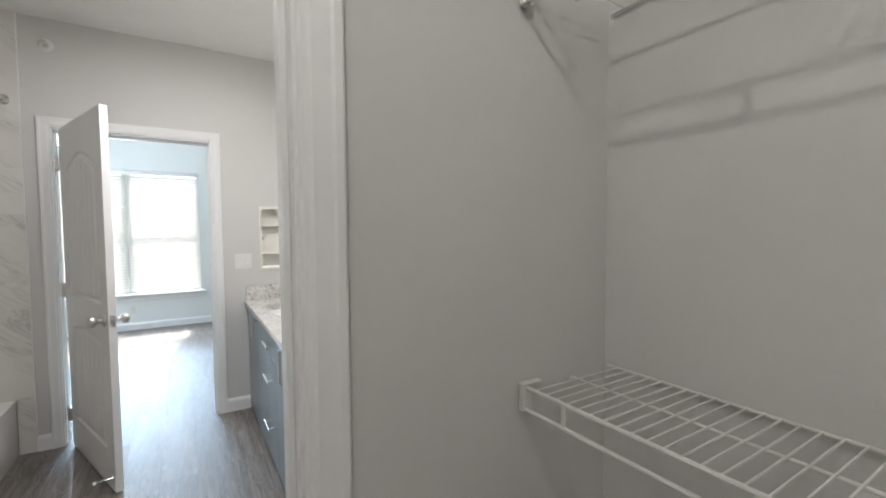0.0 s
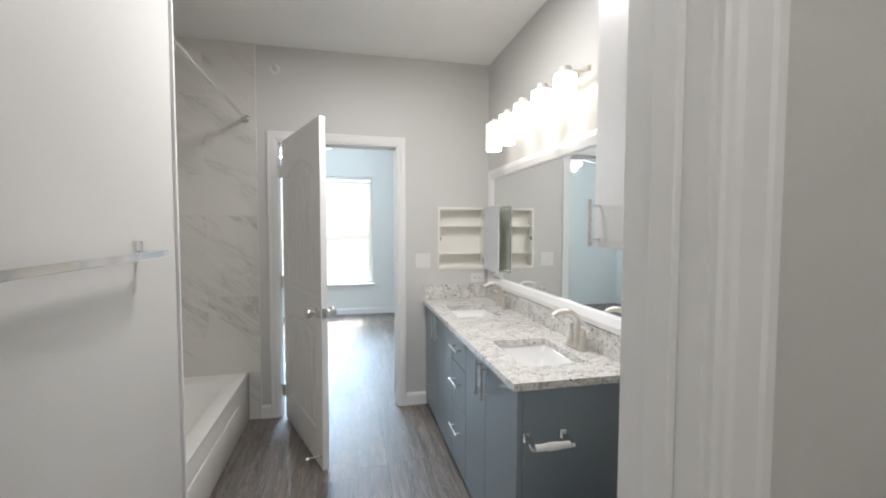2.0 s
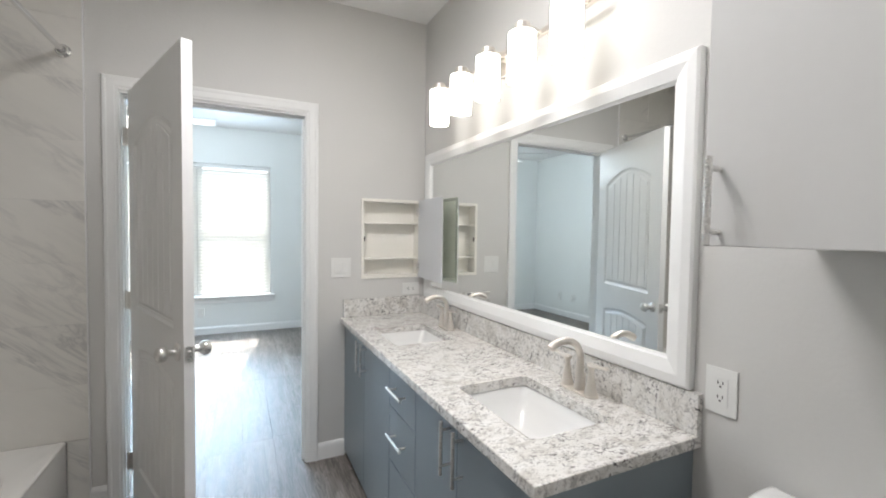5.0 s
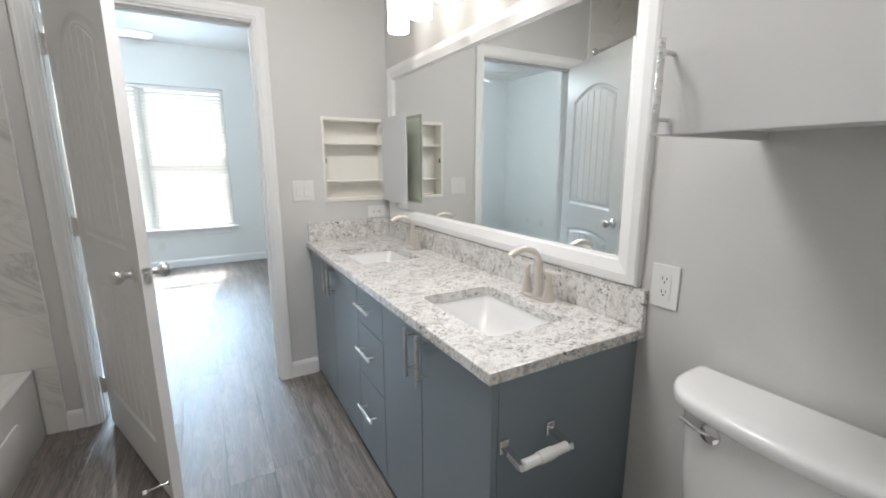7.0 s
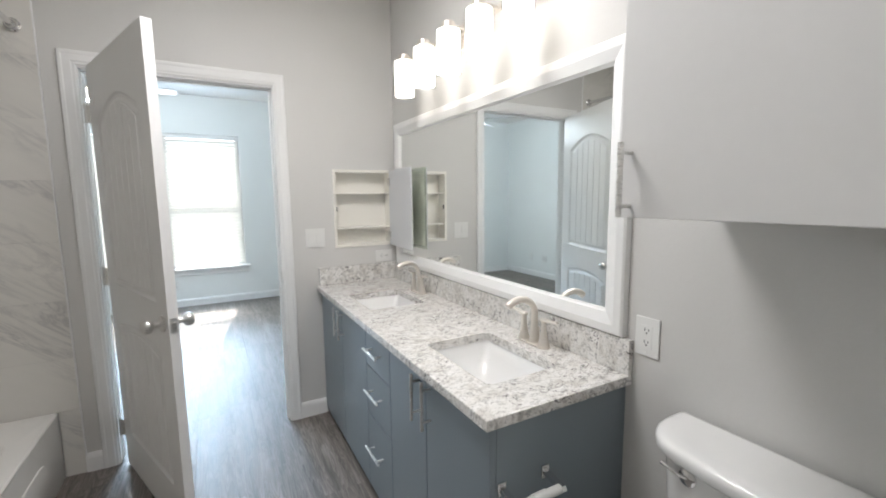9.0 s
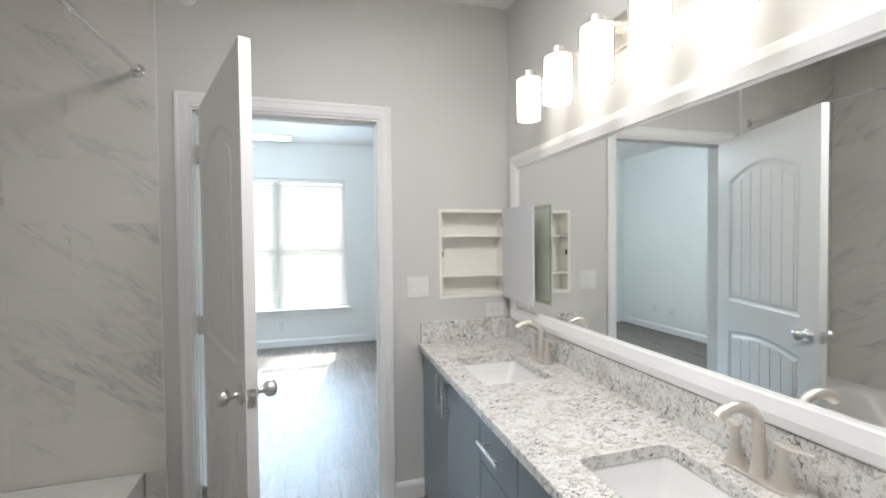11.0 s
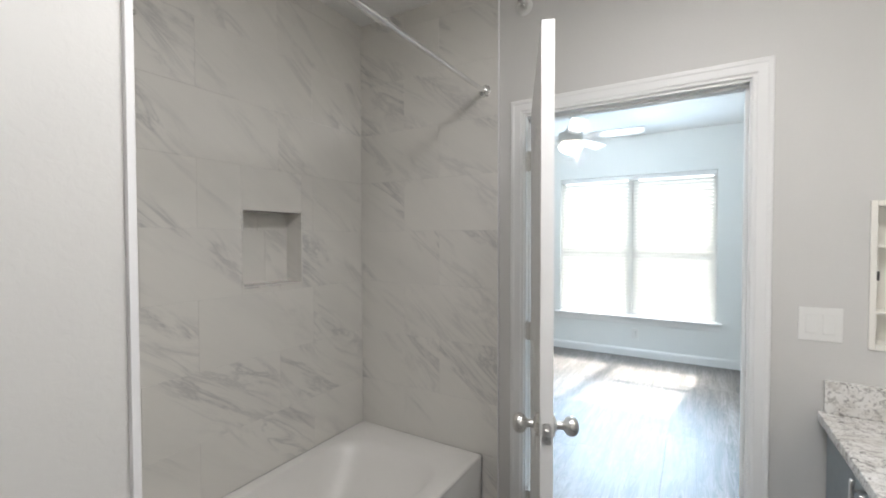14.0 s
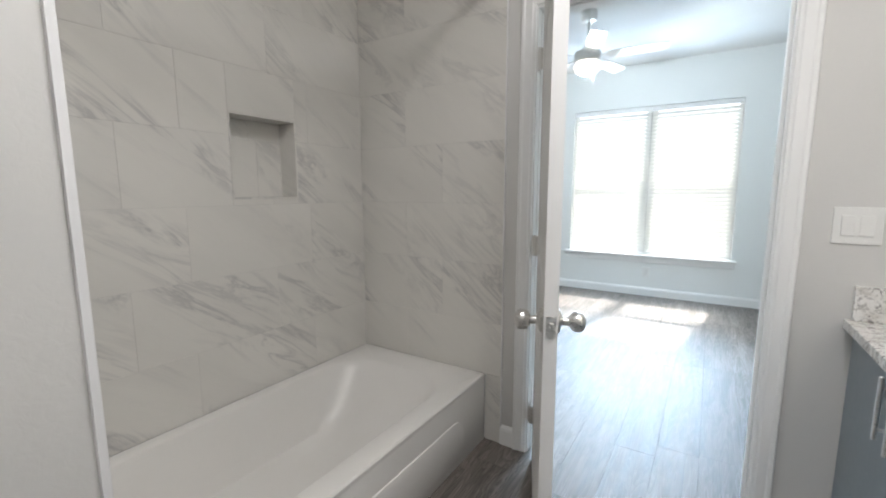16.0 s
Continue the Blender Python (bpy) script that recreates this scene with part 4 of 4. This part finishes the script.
for y in SHADE_Y:
    bm = box(-0.145, -0.060, y - 0.008, y + 0.008, 2.133, 2.147, 0.0015)
    cap = part("arm", bm, NICKEL, vl)
    part("cap", lathe([(0, 0.030), (0.027, 0.030), (0.029, 0.028), (0.029, 0.006), (0.038, 0.004), (0.038, 0.0), (0, 0.0)], (-0.145, y, 2.124), (0, 0, 1)), NICKEL, cap, smooth=True)
    sh = part("shade", lathe([(0, 2.118), (0.050, 2.118), (0.052, 2.115), (0.052, 1.946), (0.050, 1.942), (0.047, 1.942), (0.046, 1.948), (0.046, 2.108), (0, 2.108)], (-0.145, y, 0), (0, 0, 1)), SHADEMAT, vl, "lit white opal glass shade", smooth=True)
    og = part("outer_glass", lathe([(0.036, 2.1245), (0.0575, 2.124), (0.058, 2.122), (0.058, 1.936), (0.056, 1.934), (0.0545, 1.936), (0.0545, 2.1205), (0.036, 2.1205)], (-0.145, y, 0), (0, 0, 1)), THIN, vl, "clear glass outer cylinder", smooth=True)
    og.visible_shadow = False

# ---- wall cabinet ----
wc = thing("wall_cabinet", (-0.19, -2.46, 1.37), "plain white wall cabinet above the toilet with a steel bar pull", "wall cabinet")
bm = box(-0.348, -0.001, -2.828, -2.812, 1.357, 2.28, 0.001)
box(-0.348, -0.001, -2.118, -2.102, 1.357, 2.28, 0.001, bm=bm)
box(-0.346, -0.001, -2.812, -2.118, 1.375, 1.391, bm=bm)
box(-0.346, -0.001, -2.812, -2.118, 2.264, 2.28, bm=bm)
box(-0.02, -0.001, -2.812, -2.118, 1.391, 2.264, bm=bm)
part("body", bm, CABWHITE, wc)
dr = part("cabinet_door", box(-0.369, -0.3495, -2.827, -2.102, 1.357, 2.278, 0.0015), CABWHITE, wc)
bm = rod((-0.402, -2.128, 1.359), (-0.402, -2.128, 1.505), 0.006)
for z in (1.381, 1.485):
    rod((-0.3685, -2.128, z), (-0.402, -2.128, z), 0.0045, 10, bm)
part("handle", bm, STEEL, dr, "satin steel bar pull", smooth=True)

# ---- toilet ----
to = thing("toilet", (-0.35, -2.30, 0), "white porcelain toilet with its tank against the wall", "toilet")
TYC = -2.300


def tank_ring(z, x0, x1, hw, bow, n=26, turn_in=0.062, start=0.74):
    """A ring with a straight back at x1 and a bowed front."""
    out = []
    for k in range(n + 1):
        s = math.sin((-1 + 2 * k / n) * math.pi / 2)
        w = max(0.0, (abs(s) - start) / (1 - start))
        out.append((x0 - bow * (1 - s * s) + turn_in * (1 - math.sqrt(max(0.0, 1 - w * w))), TYC + s * hw, z))
    for k in range(5):
        q = k / 4
        out.append((x0 + turn_in + 0.004 + (x1 - x0 - turn_in - 0.004) * q, TYC + hw + 0.002 * math.sin(q * math.pi), z))
    for k in range(5):
        q = 1 - k / 4
        out.append((x0 + turn_in + 0.004 + (x1 - x0 - turn_in - 0.004) * q, TYC - hw - 0.002 * math.sin(q * math.pi), z))
    return out


bm = loft([tank_ring(0.39, -0.135, -0.03, 0.185, 0.012), tank_ring(0.42, -0.145, -0.025, 0.20, 0.018), tank_ring(0.60, -0.152, -0.022, 0.216, 0.026), tank_ring(0.776, -0.158, -0.022, 0.226, 0.030)], cap_first=True, cap_last=True)
part("tank", bm, PORCELAIN, to, smooth=True)
LID = [(0.774, -0.164, -0.016, 0.236), (0.777, -0.172, -0.014, 0.248), (0.784, -0.177, -0.012, 0.2545), (0.800, -0.178, -0.012, 0.2555), (0.808, -0.176, -0.013, 0.253), (0.813, -0.170, -0.015, 0.247), (0.8165, -0.160, -0.019, 0.237), (0.8185, -0.140, -0.030, 0.215)]
bm = loft([tank_ring(z, p, q, w, 0.036, turn_in=0.095, start=0.66) for z, p, q, w in LID], cap_first=True, cap_last=True)
part("tank_lid", bm, PORCELAIN, to, smooth=True)
bm = lathe([(0, 0), (0.022, 0), (0.023, 0.005), (0.020, 0.012), (0.010, 0.015), (0, 0.015)], (-0.171, TYC + 0.130, 0.748), (-1, 0, 0), 22)
tube([(-0.182, TYC + 0.130, 0.748), (-0.191, TYC + 0.145, 0.751), (-0.194, TYC + 0.17, 0.757), (-0.194, TYC + 0.187, 0.761)], [0.005, 0.005, 0.0045, 0.005], 12, bm)
part("flush_lever", bm, CHROME, to, "chrome flush lever", smooth=True)
bm = lathe([(0, 0), (0.0145, 0), (0.0145, 0.004), (0.0135, 0.005), (0, 0.005)], (-0.1815, TYC - 0.115, 0.748), (-1, 0.18, 0.0), 18)
badge = part("round_sticker", bm, PLASTIC, to, "small round white sticker with a blue mark")
part("blue_mark", prism([(TYC - 0.108, 0.744), (TYC - 0.121, 0.744), (TYC - 0.114, 0.756)], -0.1885, -0.1862, "x"), STICKER, badge)


def oval(cx, rx, ry, z, n=28, back=0.0):
    return [(cx + rx * math.cos(2 * math.pi * k / n) * (1.0 if math.cos(2 * math.pi * k / n) < 0 else 0.75), TYC + ry * math.sin(2 * math.pi * k / n), z) for k in range(n)]


bm = loft([oval(-0.36, 0.20, 0.11, 0.0), oval(-0.36, 0.205, 0.115, 0.02), oval(-0.37, 0.19, 0.10, 0.12), oval(-0.40, 0.24, 0.15, 0.26), oval(-0.42, 0.28, 0.18, 0.37), oval(-0.42, 0.285, 0.185, 0.395), oval(-0.42, 0.24, 0.14, 0.397), oval(-0.42, 0.20, 0.11, 0.33), oval(-0.41, 0.08, 0.06, 0.24)], cap_first=True, cap_last=True)
box(-0.24, -0.03, TYC - 0.11, TYC + 0.11, 0.20, 0.388, 0.02, bm=bm)
part("bowl", bm, PORCELAIN, to, smooth=True)
bm = loft([oval(-0.425, 0.285, 0.188, 0.4), oval(-0.425, 0.29, 0.19, 0.41), oval(-0.425, 0.285, 0.187, 0.418)], cap_first=True, cap_last=True)
part("seat", bm, PLASTIC, to, smooth=True)
bm = loft([oval(-0.425, 0.285, 0.188, 0.4195), oval(-0.425, 0.287, 0.189, 0.432), oval(-0.425, 0.27, 0.175, 0.44), oval(-0.425, 0.2, 0.12, 0.443)], cap_first=True, cap_last=True)
part("seat_lid", bm, PLASTIC, to, smooth=True)

# ---- towel bar ----
tb = thing("towel_bar", (XW, -2.18, 1.35), "square chrome towel bar on the painted wall", "towel bar")
part("bar", box(-1.673, -1.655, -2.525, -1.872, 1.330, 1.349, 0.0015), CHROME, tb)
for y in (-2.505, -1.892):
    bm = box(XW, XW + 0.008, y - 0.020, y + 0.020, 1.332, 1.376, 0.002)
    box(XW + 0.008, -1.6725, y - 0.008, y + 0.008, 1.332, 1.348, 0.001, bm=bm)
    part("bracket", bm, CHROME, tb)

# ---- wire shelves in the closet ----


def wire_shelf(z, depth, y0, y1):
    t = thing("wire_shelf", (-depth / 2, (y0 + y1) / 2, z), "white vinyl-coated wire closet shelf", "wire shelf", "closet wire shelves")
    for x, zz, rr in ((-depth, z, 0.0042), (-depth - 0.002, z - 0.043, 0.0042), (CE - 0.008, z, 0.0036), ((CE - depth) / 2, z - 0.004, 0.0034)):
        part("rail", rod((x, y0, zz), (x, y1, zz), rr, 8), WIRE, t)
    first = None
    n = int((y1 - y0) / 0.0254)
    for k in range(n):
        y = y0 + 0.012 + 0.0254 * k
        if first is None:
            b = box(-depth, CE - 0.008, y - 0.0013, y + 0.0013, z + 0.0015, z + 0.0042)
            first = part("cross_wire", b, WIRE, t)
        else:
            o = new("cross_wire", first.data)
            o.parent, o.location = t, (0, 0.0254 * k, 0)
    yy = y1 - 0.10
    while yy > y0:
        part("lip_tie", box(-depth - 0.004, -depth + 0.001, yy - 0.004, yy + 0.004, z - 0.045, z + 0.002, 0.0008), WIRE, t)
        yy -= 0.30
    b = box(-depth - 0.010, -depth + 0.014, y1 - 0.004, y1 + 0.010, z - 0.048, z + 0.006, 0.002)
    box(-depth - 0.012, -depth + 0.040, y1 - 0.006, y1 + 0.010, z + 0.004, z + 0.009, 0.001, bm=b)
    part("end_bracket", b, WIRE, t, "white plastic end bracket")
    for yb in (y1 - 0.55, y1 - 1.25):
        part("brace", rod((-depth + 0.004, yb, z - 0.006), (CE - 0.004, yb, z - 0.26), 0.005, 8), WIRE, t)
    return t


wire_shelf(1.080, 0.360, -4.76, -2.966)
wire_shelf(1.868, 0.360, -4.76, -2.966)

# ---- ceiling fan in the bedroom ----
FX, FY = -1.895, 1.92
fan = thing("ceiling_fan", (FX, FY, H), "chrome ceiling fan with white blades and a frosted bowl light", "ceiling fan")
part("canopy", lathe([(0, 0), (0.062, 0), (0.064, -0.006), (0.064, -0.070), (0.058, -0.082), (0.022, -0.088), (0, -0.088)], (FX, FY, H), (0, 0, 1)), STEEL, fan, smooth=True)
part("downrod", rod((FX, FY, H - 0.08), (FX, FY, H - 0.26), 0.012), STEEL, fan, smooth=True)
part("motor", lathe([(0, 0), (0.022, 0), (0.030, -0.02), (0.040, -0.05), (0.085, -0.075), (0.105, -0.085), (0.108, -0.095), (0.108, -0.155), (0.100, -0.165), (0.060, -0.170), (0.060, -0.185), (0, -0.185)], (FX, FY, H - 0.235), (0, 0, 1)), STEEL, fan, smooth=True)
part("light_bowl", lathe([(0.085, 0), (0.110, -0.010), (0.110, -0.020), (0.090, -0.055), (0.050, -0.074), (0, -0.080)], (FX, FY, H - 0.418), (0, 0, 1)), BOWLMAT, fan, "frosted white glass bowl", smooth=True)
for k in range(5):
    ang = radians(3 + 72 * k)
    m = Matrix.Translation((FX, FY, H - 0.355)) @ Matrix.Rotation(ang, 4, "Z") @ Matrix.Rotation(radians(-13), 4, "X")
    b = prism([(0.16, -0.048), (0.40, -0.060), (0.57, -0.062), (0.60, -0.050), (0.60, 0.050), (0.57, 0.062), (0.40, 0.060), (0.16, 0.048)], -0.003, 0.003, "z", 0.001)
    bmesh.ops.transform(b, matrix=m, verts=b.verts)
    blade = part("blade", b, BLADE, fan)
    b = prism([(0.09, -0.015), (0.14, -0.02), (0.20, -0.035), (0.20, 0.035), (0.14, 0.02), (0.09, 0.015)], 0.0032, 0.007, "z", 0.001)
    bmesh.ops.transform(b, matrix=m, verts=b.verts)
    part("blade_iron", b, STEEL, blade)
part("pull_chain", rod((FX + 0.075, FY - 0.085, H - 0.40), (FX + 0.075, FY - 0.085, H - 0.62), 0.0011, 6), STEEL, fan)

# ---- added bathroom ceiling panel for the fill light, out of view ----
bl = thing("ceiling_lamp", (-0.95, -1.45, H), "unseen flat square white ceiling panel, added to go with the fill light", "ceiling lamp")
part("base", box(-1.23, -0.67, -1.73, -1.17, H - 0.034, H - 0.0005, 0.004), PLASTIC, bl)
# ---- closet lamp ----
cl = thing("closet_ceiling_lamp", (-1.2, -3.8, H), "plain round white closet ceiling lamp", "ceiling lamp")
part("base", lathe([(0, 0), (0.09, 0), (0.09, -0.025), (0.06, -0.035), (0, -0.035)], (-1.2, -3.8, H), (0, 0, 1)), PLASTIC, cl, smooth=True)

# ---- tiles ----
ROW = [TZ - 0.003, 0.621, 0.914, 1.207, 1.500, 1.785, 2.068, 2.350, 2.632, H]
GAP = 0.0001


def tile_mesh(w, h, cache={}):
    key = (round(w, 4), round(h, 4))
    if key not in cache:
        b = bmesh.new()
        e = 0.0007
        back = [b.verts.new(p) for p in ((0, 0, 0), (w, 0, 0), (w, 0, h), (0, 0, h))]
        mid = [b.verts.new(p) for p in ((0, -0.008, 0), (w, -0.008, 0), (w, -0.008, h), (0, -0.008, h))]
        top_ = [b.verts.new(p) for p in ((e, -0.0088, e), (w - e, -0.0088, e), (w - e, -0.0088, h - e), (e, -0.0088, h - e))]
        for r, s in ((back, mid), (mid, top_)):
            for i in range(4):
                b.faces.new((r[i], r[(i + 1) % 4], s[(i + 1) % 4], s[i]))
        b.faces.new(top_)
        bmesh.ops.recalc_face_normals(b, faces=b.faces)
        me = bpy.data.meshes.new("tile")
        b.to_mesh(me)
        b.free()
        me.materials.append(MARBLE)
        cache[key] = me
    return cache[key]


def tile_field(parent, origin, turn, u0, u1, joints_a, joints_b, first_row=0, holes=(), rows=None):
    """Tiles on a wall; u runs along the wall from the origin, turned about z. The two joint lists alternate by row."""
    rr = rows or ROW
    m = pose(*origin, 0, 0, turn)
    for i in range(len(rr) - 1):
        z0, z1 = rr[i], rr[i + 1]
        js = [u0] + [j for j in (joints_a if (i + first_row) % 2 == 0 else joints_b) if u0 + 0.02 < j < u1 - 0.02] + [u1]
        for a, c in zip(js, js[1:]):
            pieces = [(a, c, z0, z1)]
            for (ha, hc, hz0, hz1) in holes:
                nxt = []
                for (pa, pc, pz0, pz1) in pieces:
                    if pc <= ha or pa >= hc or pz1 <= hz0 or pz0 >= hz1:
                        nxt.append((pa, pc, pz0, pz1))
                        continue
                    if pa < ha:
                        nxt.append((pa, ha, pz0, pz1))
                    if pc > hc:
                        nxt.append((hc, pc, pz0, pz1))
                    if pz0 < hz0:
                        nxt.append((max(pa, ha), min(pc, hc), pz0, hz0))
                    if pz1 > hz1:
                        nxt.append((max(pa, ha), min(pc, hc), hz1, pz1))
                pieces = nxt
            for (pa, pc, pz0, pz1) in pieces:
                if pc - pa < 0.006 or pz1 - pz0 < 0.006:
                    continue
                o = new("tile", tile_mesh(pc - pa - 2 * GAP, pz1 - pz0 - 2 * GAP))
                o.parent = parent
                o.matrix_basis = m @ Matrix.Translation((pa + GAP, 0, pz0 + GAP))


wallw = bpy.data.objects["wall_west"]
walln = bpy.data.objects["wall_north"]
wallg = bpy.data.objects["wall_wing"]
# north end of the tub: u is x
tile_field(walln, (0, -0.002, 0), 0, TUBX + 0.010, XN, [-2.33], [-2.10], 0)
tile_field(walln, (0, -0.002, 0), 0, -1.842, XN, [], [], 0, rows=[0.002, TZ - 0.004])
# behind the tub: facing +x, u is y
tile_field(wallw, (TUBX + 0.002, 0, 0), 90, -1.60, -0.011, [-0.99, -0.39], [-1.20, -0.60], 0, holes=[(NY0, NY1, NZ0, NZ1)])
# inside of the niche
tile_field(wallw, (-2.765 + 0.002, 0, 0), 90, NY0 + 0.004, NY1 - 0.004, [-0.60], [-0.64], 0, rows=[NZ0 + 0.006, 1.50, NZ1 - 0.006])
nt = thing("niche_lining", (TUBX, (NY0 + NY1) / 2, NZ0), "marble-look lining of the soap niche", "shower niche", kind="structure")
bm = box(-2.764, TUBX + 0.013, NY0, NY0 + 0.008, NZ0, NZ1, 0.001)
part("side_tile", bm, MARBLE, nt)
part("side_tile", box(-2.764, TUBX + 0.013, NY1 - 0.008, NY1, NZ0, NZ1, 0.001), MARBLE, nt)
part("top_tile", box(-2.764, TUBX + 0.013, NY0 + 0.008, NY1 - 0.008, NZ1 - 0.008, NZ1, 0.001), MARBLE, nt)
part("bottom_tile", box(-2.764, TUBX + 0.015, NY0 + 0.008, NY1 - 0.008, NZ0, NZ0 + 0.008, 0.001), MARBLE, nt)
# south end of the tub: facing +y
tile_field(wallg, (0, -1.608, 0), 180, -XW, -TUBX - 0.011, [2.33], [2.10], 0)
# edge strips
structure("trim", box(XW - 0.001, XW + 0.011, -1.610, -1.597, 0.36, H, 0.001), TILEEDGE, "white tile edge strip at the wall corner")
structure("trim", box(XN, XN + 0.005, -0.0125, -0.0005, 0.0, H, 0.001), TILEEDGE, "white tile edge strip")

# ---- floor planks ----
PW, PL = 0.181, 1.22


def plank_mesh(l, cache={}):
    key = round(l, 3)
    if key not in cache:
        b = bmesh.new()
        g, e = 0.0001, 0.0004
        rings = [[(g, g, -0.004), (PW - g, g, -0.004), (PW - g, l - g, -0.004), (g, l - g, -0.004)],
                 [(g, g, -0.0009), (PW - g, g, -0.0009), (PW - g, l - g, -0.0009), (g, l - g, -0.0009)],
                 [(g + e, g + e, 0), (PW - g - e, g + e, 0), (PW - g - e, l - g - e, 0), (g + e, l - g - e, 0)]]
        b = loft(rings, b, cap_last=True)
        bmesh.ops.recalc_face_normals(b, faces=b.faces)
        me = bpy.data.meshes.new("plank")
        b.to_mesh(me)
        b.free()
        me.materials.append(WOOD)
        cache[key] = me
    return cache[key]


rng = random.Random(4)
x = -3.98
while x < 0.40:
    y = -4.88 - rng.random() * 1.0
    while y < 3.8:
        a, c = max(y, -4.88), min(y + PL, 3.85)
        if c - a > 0.05:
            o = new("plank", plank_mesh(c - a))
            o.parent, o.location = floor, (x, a, 0)
        y += PL
    x += PW
